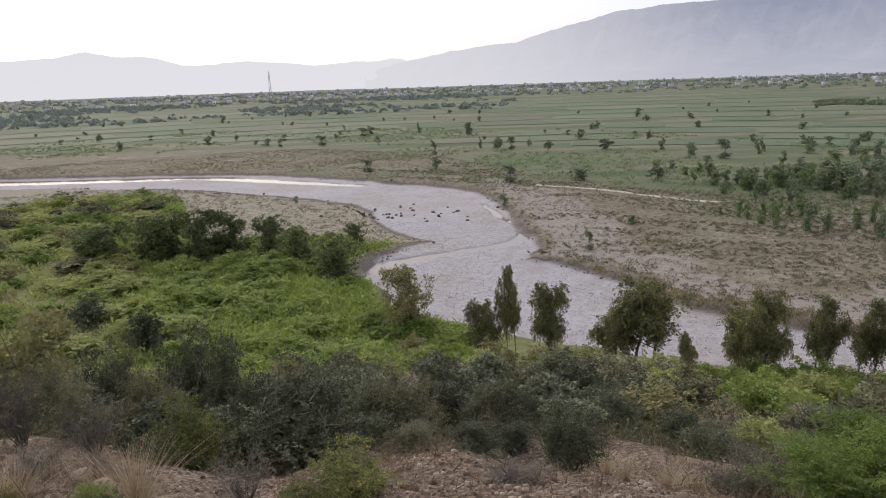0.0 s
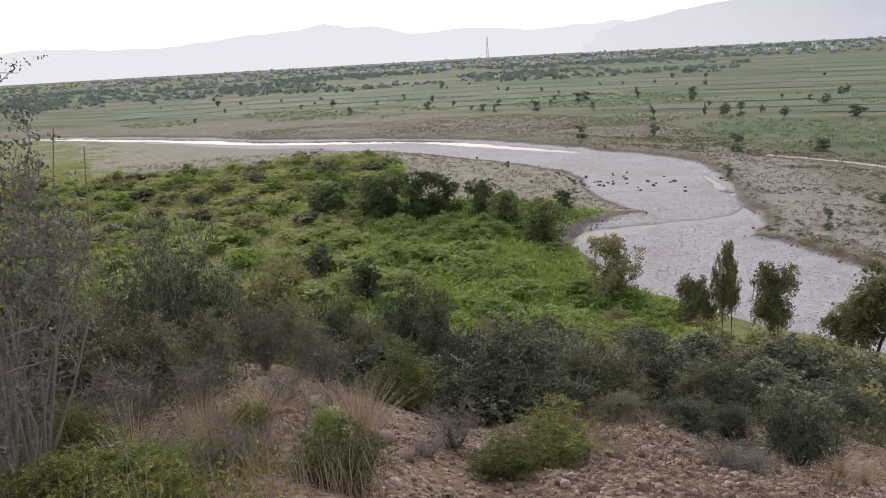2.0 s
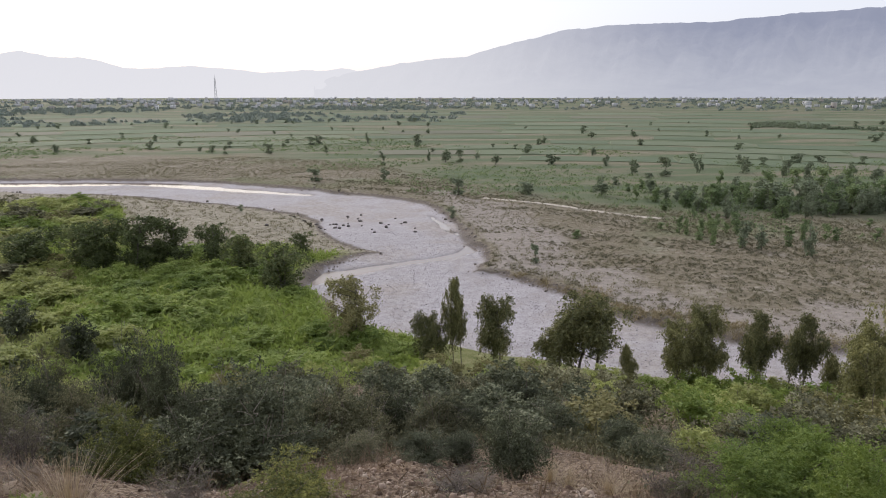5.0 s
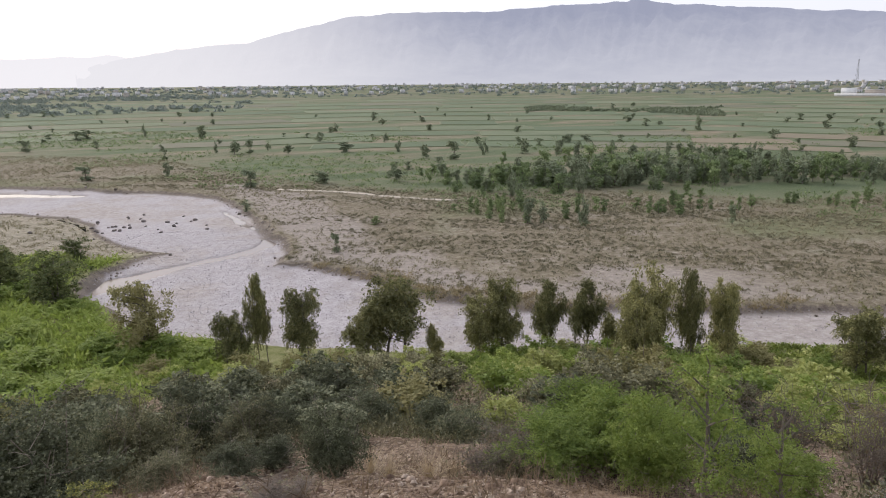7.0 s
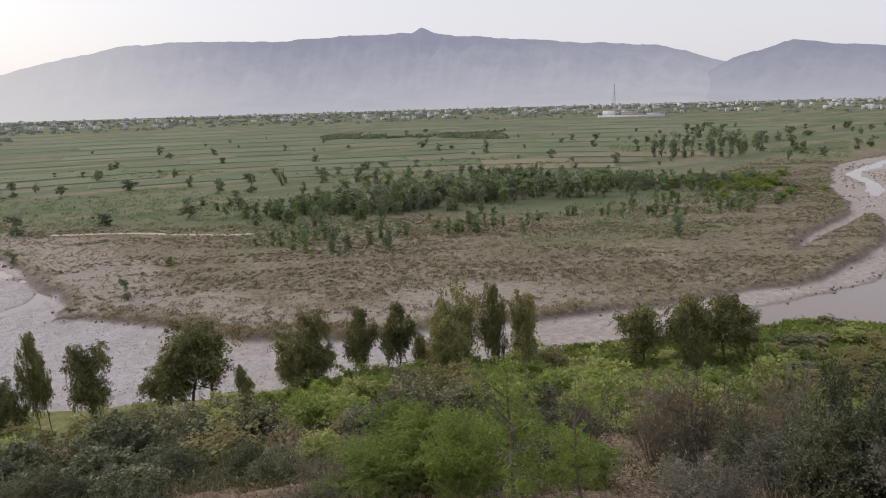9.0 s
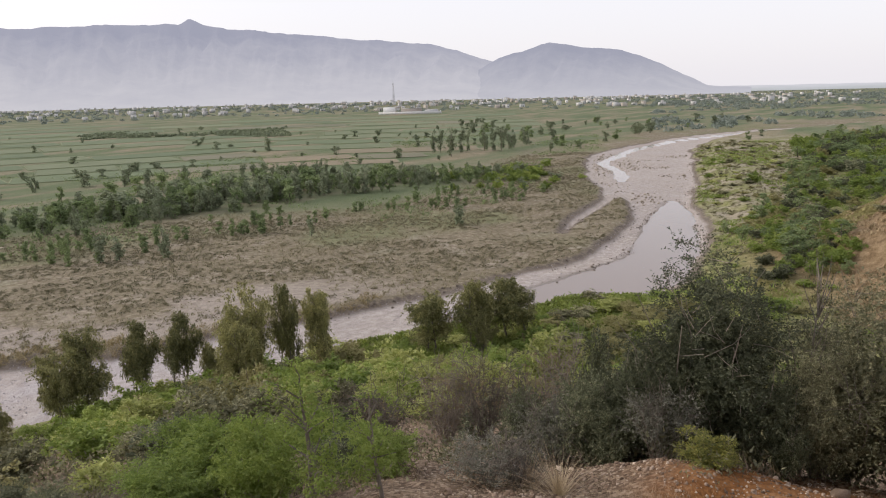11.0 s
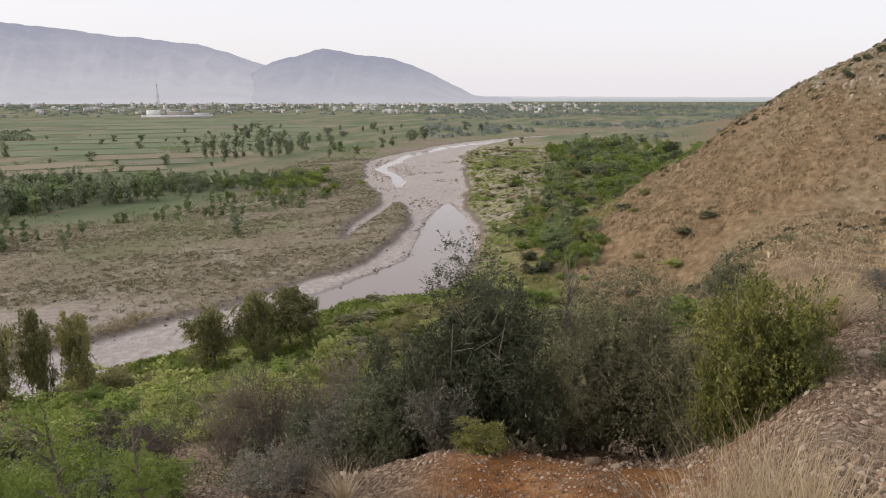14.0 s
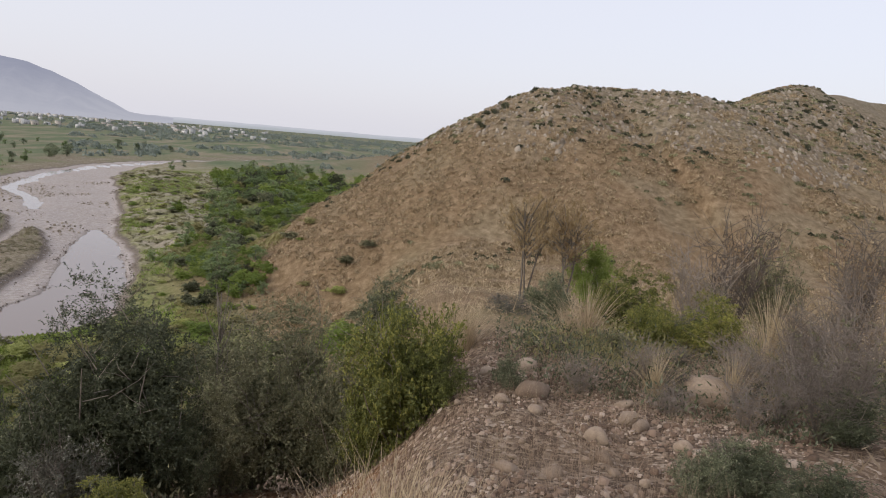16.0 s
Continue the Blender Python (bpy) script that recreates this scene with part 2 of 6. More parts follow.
RIVER_FINE, EDGE_FINE, CHANNELS_FINE = refine(RIVER), refine(FIELD_EDGE), [refine(c) for c in CHANNELS]
NORTH = np.array([(0, 23.3), (2.5, 22.5), (6, 20.75), (8.5, 19.65), (10.8, 18.6), (14, 17.1), (20, 14.4), (35, 8.6), (50, 3.5), (62, 1.2), (90, -3), (9000, -3)])
WEST = np.array([(0, 23.3), (4, 22.3), (7, 21.1), (10, 20.2), (16, 18.0), (25, 14.0), (38, 8.4), (52, 3.5), (64, 1.2), (90, -3), (9000, -3)])
SOUTH = np.array([(0, 23.3), (4, 22.7), (7, 22.0), (10, 21.6), (14, 21.2), (25, 19.4), (45, 16.0), (70, 13.5), (90, 12.5), (9000, 12)])
CREST = refine(np.array([(112.2, -42.4, 36.5), (116, -55, 38.0), (110, -68, 38.0), (118, -88, 37.2), (140, -110, 43.5), (165, -150, 46), (190, -230, 48)], float), 4)


def ground(x, y):
    """Height of the ground and the masks of what covers it."""
    shape = np.shape(x)
    x, y = np.asarray(x, float).ravel(), np.asarray(y, float).ravel()
    r, az = np.hypot(x, y), np.degrees(np.arctan2(-x, y))
    d, w, side = to_line(x, y, RIVER_FINE)
    wob = fbm(x, y, 14, 5, 3) * 3.0 + fbm(x, y, 4, 15, 2) * 0.8
    bed = d - w + wob * np.clip(w / 10, 0.3, 1)
    dd, dw, _ = to_line(x, y, refine(DRY), 20)
    bed = np.minimum(bed, dd - dw + wob * 0.4)
    near = (side < 0).astype(float)
    fd, _, fside = to_line(x, y, EDGE_FINE)
    field = fd * fside + fbm(x, y, 30, 8, 3) * 8
    plain = 0.9 + 6 * smooth(r, 850, 1600) + fbm(x, y, 40, 3, 3) * 0.5 + fbm(x, y, 5, 4, 2) * 0.12
    # the near bank: a low bar upstream, a terrace below the slope
    bar = smooth(r, 92, 120) * smooth(-az, -60, -25) * smooth(-az, 60, 20) * (1 - smooth(az, 14, 24) * smooth(185 - r, 0, 30))
    bar = bar * (1 - smooth(-az, 50, 70))
    terrace = 2.6 + 4 * smooth(r, 850, 1600) - 1.7 * bar + fbm(x, y, 18, 9, 3) * 0.6
    terrace = terrace - 1.5 * smooth(11 - bed + fbm(x, y, 6, 19, 3) * 4, 0, 8) * smooth(r, 74, 84) * smooth(-az, -30, -8)
    turn_far = -5 * smooth(r, 15, 30)
    south = smooth(-az, 94 + turn_far, 109 + turn_far) * (az < 0) + (az > 120)
    west = smooth(az, 13, 36)
    slope = (np.interp(r, NORTH[:, 0], NORTH[:, 1]) * (1 - west) + np.interp(r, WEST[:, 0], WEST[:, 1]) * west) * (1 - south) + np.interp(r, SOUTH[:, 0], SOUTH[:, 1]) * south
    slope = slope + 0.6 * smooth(-az, 66, 78) * smooth(-az, 104, 94) * smooth(r, 7, 11) * smooth(r, 26, 16)
    cd, cz, _ = to_line(x, y, CREST, 160)
    hill = cz - (0.60 + 0.10 * smooth(y, -42, -10)) * np.sqrt(cd * cd + 30) + 3.0 + fbm(x, y, 26, 21, 4) * 3.0 + fbm(x, y, 5, 22, 3) * 0.5
    land = np.where(near > 0, np.maximum(terrace, 0), plain)
    soft = 3.0
    up = np.maximum(slope, land) + 0.0
    rough = fbm(x, y, 3.0, 31, 4) * 0.35 * smooth(r, 2, 6) + fbm(x, y, 0.9, 32, 2) * 0.16 * smooth(r, 1.5, 4) * smooth(60 - r, 0, 30)
    up = up + rough * smooth(slope - land, 0, 2)
    z = np.where(near > 0, up, land)
    h = np.clip(0.5 + 0.5 * (hill - z) / soft, 0, 1)
    z = np.where(near > 0, z + (hill - z) * h + soft * h * (1 - h), z)
    hillmask = smooth(hill - z, -6, 0.5) * near * smooth(r, 30, 55)
    hillmask = np.maximum(hillmask, south * smooth(r, 15, 24) * near * (az < 0))
    # the bed is cut into the land
    k = smooth(bed, -0.5, 1.6)
    base = 0.16 + fbm(x, y, 6, 41, 4) * 0.22
    chan = np.full(x.shape, 99.0)
    for line in CHANNELS_FINE:
        c, cw, _ = to_line(x, y, line, 12)
        chan = np.minimum(chan, c - cw + wob * 0.3 + fbm(x, y, 1.8, 43, 3) * 0.5)
    base = base - 0.55 * smooth(-chan, -0.8, 1.2)
    z = base * (1 - k) + z * k
    sand = smooth(bed, 1.5, 3.5) * smooth(17 - bed + fbm(x, y, 9, 63, 3) * 9, 0, 6) * smooth(x, 12, 20) * smooth(78 - x, 0, 20) * (1 - near)
    bar = np.maximum(bar, 0.50 * smooth(r, 105, 130) * smooth(-az, 70, 74) * smooth(-az, 91, 84) * near)
    far_side = smooth(r, 300, 420)
    near_land = near * (1 - far_side)
    out = dict(z=z, sand=sand, bed=bed, near=near_land, field=field * (1 - near) - 50 * near_land + 40 * near * far_side, hill=hillmask, chan=chan, bar=bar * near, r=r, az=az, slope=smooth(slope - land, 0.3, 3) * near * (1 - hillmask))
    return {n: v.reshape(shape) for n, v in out.items()}


GRID = {}


def over(x, y):
    """The ground's height and masks at places on the built sheet."""
    x, y = np.asarray(x, float), np.asarray(y, float)
    az, r = np.degrees(np.arctan2(-x, y)), np.hypot(x, y)
    az = np.where(az < -142, az + 360, az)
    i = np.clip(np.interp(r, GRID["rs"], np.arange(len(GRID["rs"]))), 0, len(GRID["rs"]) - 1.001)
    j = np.clip(np.interp(az, GRID["azs"], np.arange(len(GRID["azs"]))), 0, len(GRID["azs"]) - 1.001)
    a, b = i.astype(int), j.astype(int)
    u, v = i - a, j - b
    out = {}
    for n in GRID["names"]:
        g = GRID[n]
        out[n] = (g[a, b] * (1 - v) + g[a, b + 1] * v) * (1 - u) + (g[a + 1, b] * (1 - v) + g[a + 1, b + 1] * v) * u
    return out


def gz(x, y):
    return float(over(x, y)["z"])


# ---- the ground: one sheet to the horizon ----
def ground_material():
    m = bpy.data.materials.new("ground")
    nd, lk = nodes_of(m)
    def attr(n):
        a = nd.new("ShaderNodeAttribute")
        a.attribute_name = n
        return a.outputs["Fac"]
    pos = nd.new("ShaderNodeTexCoord").outputs["Object"]
    fine, mid, big, huge = noise_tex(nd, lk, 9, 6, 0.7, pos), noise_tex(nd, lk, 1.1, 6, 0.65, pos), noise_tex(nd, lk, 0.16, 5, 0.6, pos), noise_tex(nd, lk, 0.02, 5, 0.6, pos)
    vor = nd.new("ShaderNodeTexVoronoi")
    vor.inputs["Scale"].default_value = 3.2
    lk.new(pos, vor.inputs["Vector"])
    pebble = vor.outputs["Distance"]
    grit = calc(nd, lk, "ADD", calc(nd, lk, "MULTIPLY", mid, 0.5), calc(nd, lk, "MULTIPLY", fine, 0.5))
    grit = calc(nd, lk, "MULTIPLY_ADD", calc(nd, lk, "SUBTRACT", grit, 0.5), 1.9, 0.5)
    chip = nd.new("ShaderNodeTexVoronoi")
    chip.inputs["Scale"].default_value = 16.0
    lk.new(pos, chip.inputs["Vector"])
    shade = nd.new("ShaderNodeSeparateColor")
    lk.new(chip.outputs["Color"], shade.inputs[0])
    chips = calc(nd, lk, "ADD", calc(nd, lk, "MULTIPLY", shade.outputs[0], 0.55), calc(nd, lk, "MULTIPLY", grit, 0.45))
    # flood plain: brown scrub soil with paler sand
    scrub = ramp(nd, lk, grit, [(0.30, (0.118, 0.098, 0.066)), (0.5, (0.188, 0.158, 0.11)), (0.70, (0.30, 0.262, 0.19))])
    scrub = mix(nd, lk, calc(nd, lk, "MULTIPLY", step(nd, lk, big, 0.52, 0.66), 0.4), scrub, ramp(nd, lk, grit, [(0.32, (0.25, 0.21, 0.17)), (0.68, (0.45, 0.405, 0.345))]))
    scrub = mix(nd, lk, calc(nd, lk, "MULTIPLY", step(nd, lk, huge, 0.50, 0.62), 0.7), scrub, ramp(nd, lk, grit, [(0.3, (0.10, 0.12, 0.055)), (0.7, (0.19, 0.20, 0.10))]))
    pale = ramp(nd, lk, grit, [(0.3, (0.21, 0.178, 0.15)), (0.7, (0.37, 0.325, 0.28))])
    scrub = mix(nd, lk, attr("sand"), scrub, pale)
    # fields beyond it
    strip = noise_tex(nd, lk, 0.05, 3, 0.5, pos, (0.25, 1.0, 1.0, 0.35))
    crop = ramp(nd, lk, strip, [(0.30, (0.088, 0.112, 0.058)), (0.45, (0.125, 0.148, 0.08)), (0.54, (0.17, 0.165, 0.105)), (0.64, (0.235, 0.195, 0.135))])
    crop = mix(nd, lk, calc(nd, lk, "MULTIPLY", step(nd, lk, big, 0.42, 0.62), 0.35), crop, (0.085, 0.12, 0.058))
    col = mix(nd, lk, step(nd, lk, attr("field"), -6, 22), scrub, crop)
    # green terrace at the foot of the slope
    lush = ramp(nd, lk, grit, [(0.3, (0.105, 0.118, 0.042)), (0.52, (0.18, 0.188, 0.07)), (0.72, (0.30, 0.27, 0.155))])
    sandbar = ramp(nd, lk, grit, [(0.3, (0.17, 0.148, 0.10)), (0.5, (0.275, 0.243, 0.182)), (0.7, (0.39, 0.35, 0.28))])
    lush = mix(nd, lk, step(nd, lk, calc(nd, lk, "ADD", attr("bar"), calc(nd, lk, "MULTIPLY", calc(nd, lk, "SUBTRACT", big, 0.5), 1.2)), 0.35, 0.65), lush, sandbar)
    col = mix(nd, lk, attr("near"), col, lush)
    # stony slope with orange soil showing
    stony = ramp(nd, lk, chips, [(0.22, (0.070, 0.047, 0.032)), (0.5, (0.145, 0.102, 0.070)), (0.72, (0.25, 0.19, 0.138)), (0.88, (0.40, 0.34, 0.28))])
    stony = mix(nd, lk, calc(nd, lk, "MULTIPLY", step(nd, lk, big, 0.54, 0.70), 0.4), stony, (0.27, 0.18, 0.115))
    col = mix(nd, lk, attr("slope"), col, stony)
    col = mix(nd, lk, attr("dirt"), col, ramp(nd, lk, grit, [(0.3, (0.135, 0.056, 0.019)), (0.55, (0.235, 0.108, 0.040)), (0.75, (0.32, 0.18, 0.092))]))
    # the dry hill
    hillc = ramp(nd, lk, grit, [(0.28, (0.105, 0.070, 0.039)), (0.5, (0.19, 0.132, 0.077)), (0.72, (0.31, 0.23, 0.147))])
    hillc = mix(nd, lk, calc(nd, lk, "MULTIPLY", step(nd, lk, noise_tex(nd, lk, 0.06, 5, 0.6, pos), 0.47, 0.62), 0.45), hillc, ramp(nd, lk, grit, [(0.3, (0.13, 0.108, 0.066)), (0.6, (0.23, 0.195, 0.13)), (0.75, (0.32, 0.275, 0.20))]))
    high = nd.new("ShaderNodeSeparateXYZ")
    lk.new(pos, high.inputs[0])
    rocky = calc(nd, lk, "ADD", high.outputs[2], calc(nd, lk, "MULTIPLY", calc(nd, lk, "SUBTRACT", noise_tex(nd, lk, 0.05, 4, 0.6, pos), 0.5), 30.0))
    hillc = mix(nd, lk, calc(nd, lk, "MULTIPLY", step(nd, lk, rocky, 22, 36), 0.7), hillc, ramp(nd, lk, grit, [(0.3, (0.09, 0.078, 0.052)), (0.5, (0.18, 0.155, 0.108)), (0.72, (0.33, 0.285, 0.22))]))
    col = mix(nd, lk, attr("hill"), col, hillc)
    # gravel bed
    gravel = ramp(nd, lk, calc(nd, lk, "ADD", calc(nd, lk, "MULTIPLY", grit, 0.7), calc(nd, lk, "MULTIPLY", pebble, 0.35)), [(0.30, (0.315, 0.288, 0.288)), (0.48, (0.385, 0.355, 0.358)), (0.65, (0.455, 0.425, 0.428))])
    gravel = mix(nd, lk, calc(nd, lk, "MULTIPLY", step(nd, lk, big, 0.5, 0.7), 0.5), gravel, (0.31, 0.275, 0.25))
    gravel = mix(nd, lk, calc(nd, lk, "MULTIPLY", step(nd, lk, noise_tex(nd, lk, 0.045, 5, 0.65, pos), 0.46, 0.60), 0.7), gravel, ramp(nd, lk, grit, [(0.3, (0.26, 0.225, 0.20)), (0.7, (0.46, 0.41, 0.37))]))
    gravel = mix(nd, lk, calc(nd, lk, "MULTIPLY", step(nd, lk, high.outputs[0], 22, 60), 0.75), gravel, ramp(nd, lk, grit, [(0.3, (0.25, 0.215, 0.19)), (0.5, (0.34, 0.30, 0.27)), (0.7, (0.46, 0.415, 0.375))]))
    edge = calc(nd, lk, "ADD", attr("bed"), calc(nd, lk, "MULTIPLY", calc(nd, lk, "SUBTRACT", mid, 0.5), 2.0))
    bank = mix(nd, lk, step(nd, lk, edge, 0.7, 1.7), ramp(nd, lk, grit, [(0.3, (0.09, 0.072, 0.06)), (0.7, (0.22, 0.185, 0.15))]), col)
    col = mix(nd, lk, step(nd, lk, edge, -0.6, 0.5), gravel, bank)
    # wet mud along the channels
    col = mix(nd, lk, calc(nd, lk, "MULTIPLY", step(nd, lk, attr("chan"), 0.9, -0.2), 0.55), col, (0.17, 0.145, 0.125))
    bump = calc(nd, lk, "ADD", calc(nd, lk, "ADD", calc(nd, lk, "MULTIPLY", fine, 0.5), calc(nd, lk, "MULTIPLY", mid, 1.0)), calc(nd, lk, "MULTIPLY", chip.outputs["Distance"], -0.5))
    return finish(m, nd, lk, col, 0.95, bump, 0.08, 0.15)


def build_ground():
    azs = np.concatenate([np.arange(-142, 62, 0.42), np.arange(62, 218, 4.0)])
    rs = np.concatenate([[0.0], np.geomspace(0.8, 3, 12), np.geomspace(3.04, 16, 150), np.geomspace(16.3, 45, 62), np.geomspace(45.5, 320, 260), np.geomspace(328, 4800, 90)])
    A, R = np.meshgrid(np.radians(azs), rs)
    X, Y = -np.sin(A) * R, np.cos(A) * R
    g = ground(X, Y)
    nr, na = X.shape
    V = np.stack([X.ravel(), Y.ravel(), g["z"].ravel()], 1)
    i, j = np.meshgrid(np.arange(nr - 1), np.arange(na), indexing="ij")
    jn = (j + 1) % na
    F = np.stack([i * na + j, (i + 1) * na + j, (i + 1) * na + jn, i * na + jn], -1).reshape(-1, 4)
    me = mesh_np("ground", V, F, ground_material(), True)
    GRID.update(g, rs=rs, azs=azs, names=("z", "sand", "bed", "near", "field", "hill", "bar", "slope", "chan"))
    az, r = g["az"], g["r"]
    g["dirt"] = smooth(-az, 70, 80) * smooth(-az, 106, 94) * smooth(r, 4.5, 6.5) * smooth(r, 14, 10.5) * np.clip(0.75 + fbm(X, Y, 3, 77, 3) * 1.0, 0, 1)
    for n in ("sand", "bed", "near", "field", "hill", "chan", "bar", "slope", "dirt"):
        at = me.attributes.new(n, "FLOAT", "POINT")
        at.data.foreach_set("value", g[n].ravel().astype(np.float32))
    tagged(new("ground", me), "stony slope, gravel river bed, flood plain and green fields", "ground", kind="structure")


def mesh_np(name, V, F, mat, rounded=False, tone=None):
    """A mesh from arrays of corners and four-cornered faces."""
    me = bpy.data.meshes.new(name)
    V, F = np.asarray(V, np.float32), np.asarray(F, np.int32)
    me.vertices.add(len(V))
    me.vertices.foreach_set("co", V.ravel())
    me.loops.add(F.size)
    me.loops.foreach_set("vertex_index", F.ravel())
    me.polygons.add(len(F))
    me.polygons.foreach_set("loop_start", np.arange(len(F), dtype=np.int32) * F.shape[1])
    me.update(calc_edges=True)
    if rounded:
        me.polygons.foreach_set("use_smooth", np.ones(len(F), bool))
    me.materials.append(mat)
    if mat.name in LEAFY:
        at = me.attributes.new("tone", "FLOAT", "POINT")
        at.data.foreach_set("value", np.full(len(V), 0.5, np.float32) if tone is None else np.asarray(tone, np.float32))
    return me


build_ground()


# ---- water ----
def water_material():
    m = bpy.data.materials.new("river_water")
    nd, lk = nodes_of(m)
    rip = noise_tex(nd, lk, 2.2, 4, 0.6, None, (1.0, 0.4, 1.0, 0.5))
    p, o, b = nd.new("ShaderNodeBsdfPrincipled"), nd.new("ShaderNodeOutputMaterial"), nd.new("ShaderNodeBump")
    p.inputs["Base Color"].default_value = (0.215, 0.172, 0.15, 1)
    p.inputs["Roughness"].default_value = 0.06
    p.inputs["IOR"].default_value = 1.33
    p.inputs["Specular IOR Level"].default_value = 0.5
    b.inputs["Strength"].default_value, b.inputs["Distance"].default_value = 0.25, 0.03
    lk.new(rip, b.inputs["Height"])
    lk.new(b.outputs[0], p.inputs["Normal"])
    lk.new(p.outputs[0], o.inputs[0])
    return m


def build_water():
    line = refine(RIVER, 10)
    tang = np.gradient(line[:, :2], axis=0)
    tang /= np.linalg.norm(tang, axis=1)[:, None]
    nor = np.stack([-tang[:, 1], tang[:, 0]], 1)
    offs = np.linspace(-1.0, 1.0, 9)
    V = [(p[0] + n[0] * (p[2] + 1.5) * s, p[1] + n[1] * (p[2] + 1.5) * s, 0.0) for p, n in zip(line, nor) for s in offs]
    F = [(i * 9 + j, i * 9 + j + 1, (i + 1) * 9 + j + 1, (i + 1) * 9 + j) for i in range(len(line) - 1) for j in range(8)]
    tagged(new("water", mesh_np("water", V, F, water_material(), True)), "shallow muddy river water in braided channels", "water", kind="structure")


build_water()


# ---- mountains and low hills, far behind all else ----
# Glowing backdrop colour, with haze painted in by height and bearing.
def painted_haze(name, low, high, top, amount):
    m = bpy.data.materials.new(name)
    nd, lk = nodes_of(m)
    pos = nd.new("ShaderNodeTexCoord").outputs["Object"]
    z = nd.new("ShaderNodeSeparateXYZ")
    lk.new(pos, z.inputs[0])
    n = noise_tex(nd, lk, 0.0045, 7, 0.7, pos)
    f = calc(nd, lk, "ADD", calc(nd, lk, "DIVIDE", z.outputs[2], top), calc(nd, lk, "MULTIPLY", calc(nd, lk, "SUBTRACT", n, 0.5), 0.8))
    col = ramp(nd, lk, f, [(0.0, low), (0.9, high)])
    # the painted haze is brighter towards the sun
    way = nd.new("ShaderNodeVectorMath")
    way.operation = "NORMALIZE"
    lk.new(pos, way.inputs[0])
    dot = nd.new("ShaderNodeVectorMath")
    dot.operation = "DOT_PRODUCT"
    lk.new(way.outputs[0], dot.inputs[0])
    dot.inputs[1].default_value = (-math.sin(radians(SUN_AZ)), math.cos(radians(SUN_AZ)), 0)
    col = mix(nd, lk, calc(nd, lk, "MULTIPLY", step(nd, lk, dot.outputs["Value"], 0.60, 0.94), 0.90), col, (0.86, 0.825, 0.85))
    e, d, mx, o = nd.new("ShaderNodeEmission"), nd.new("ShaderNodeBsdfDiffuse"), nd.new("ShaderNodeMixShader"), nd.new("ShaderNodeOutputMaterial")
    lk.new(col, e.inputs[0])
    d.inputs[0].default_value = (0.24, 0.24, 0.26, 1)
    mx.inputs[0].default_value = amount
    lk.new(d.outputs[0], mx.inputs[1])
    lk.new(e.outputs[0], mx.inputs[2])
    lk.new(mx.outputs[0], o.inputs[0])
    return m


def ridge(name, label, profile, crest_r, depth, mat, seed, rough=1.0):
    """A mountain ridge: crest elevations (degrees) by bearing, with spurs running down its face."""
    pr = np.array(profile, float)
    azs = np.arange(pr[0, 0], pr[-1, 0], 0.12)
    el = np.interp(azs, pr[:, 0], pr[:, 1])
    el = np.convolve(np.pad(el, 1, mode="edge"), np.ones(3) / 3, "valid") + 0.17 * rough * fbm(azs, azs * 0 + seed, 1.6, seed, 5)
    top = np.tan(np.radians(el)) * crest_r + 25
    k = np.linspace(0, 1.25, 42)
    V = []
    for t in k:
        R = crest_r - depth * (1 - t)
        spur = fbm(azs * 14 + t * 26, azs * 0 + t * 34, 16, seed + 3, 4)
        prof = np.clip(t, 0, 1) ** 1.25 if t <= 1 else 1 - (t - 1) * 2.2
        z = top * prof * (1 + 0.34 * spur * np.sin(np.pi * min(t, 1)))
        a = np.radians(azs)
        V.append(np.stack([-np.sin(a) * R, np.cos(a) * R, np.maximum(z, 0) - 8 * (t == 0)], 1))
    V = np.concatenate(V)
    n = len(azs)
    i, j = np.meshgrid(np.arange(len(k) - 1), np.arange(n - 1), indexing="ij")
    F = np.stack([i * n + j, i * n + j + 1, (i + 1) * n + j + 1, (i + 1) * n + j], -1).reshape(-1, 4)
    tagged(new(name, mesh_np(name, V, F, mat, True)), label, "mountain", kind="structure")


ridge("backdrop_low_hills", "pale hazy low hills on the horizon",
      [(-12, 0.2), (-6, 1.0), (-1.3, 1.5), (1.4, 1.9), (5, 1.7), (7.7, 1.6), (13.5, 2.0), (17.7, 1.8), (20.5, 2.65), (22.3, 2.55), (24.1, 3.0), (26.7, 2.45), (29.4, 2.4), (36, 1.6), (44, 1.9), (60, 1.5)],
      4300, 1500, painted_haze("pale_haze_hills", (0.70, 0.67, 0.71), (0.56, 0.54, 0.60), 230, 0.9), 11)
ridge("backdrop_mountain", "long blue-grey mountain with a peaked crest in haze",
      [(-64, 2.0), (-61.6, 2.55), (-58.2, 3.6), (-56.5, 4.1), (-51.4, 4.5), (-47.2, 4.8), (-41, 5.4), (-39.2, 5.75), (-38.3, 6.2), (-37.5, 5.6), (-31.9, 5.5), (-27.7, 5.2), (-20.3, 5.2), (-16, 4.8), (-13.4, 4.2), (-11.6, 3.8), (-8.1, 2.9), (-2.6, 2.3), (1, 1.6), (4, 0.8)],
      3900, 1500, painted_haze("blue_haze_mountain", (0.56, 0.56, 0.63), (0.33, 0.345, 0.452), 380, 0.82), 23)
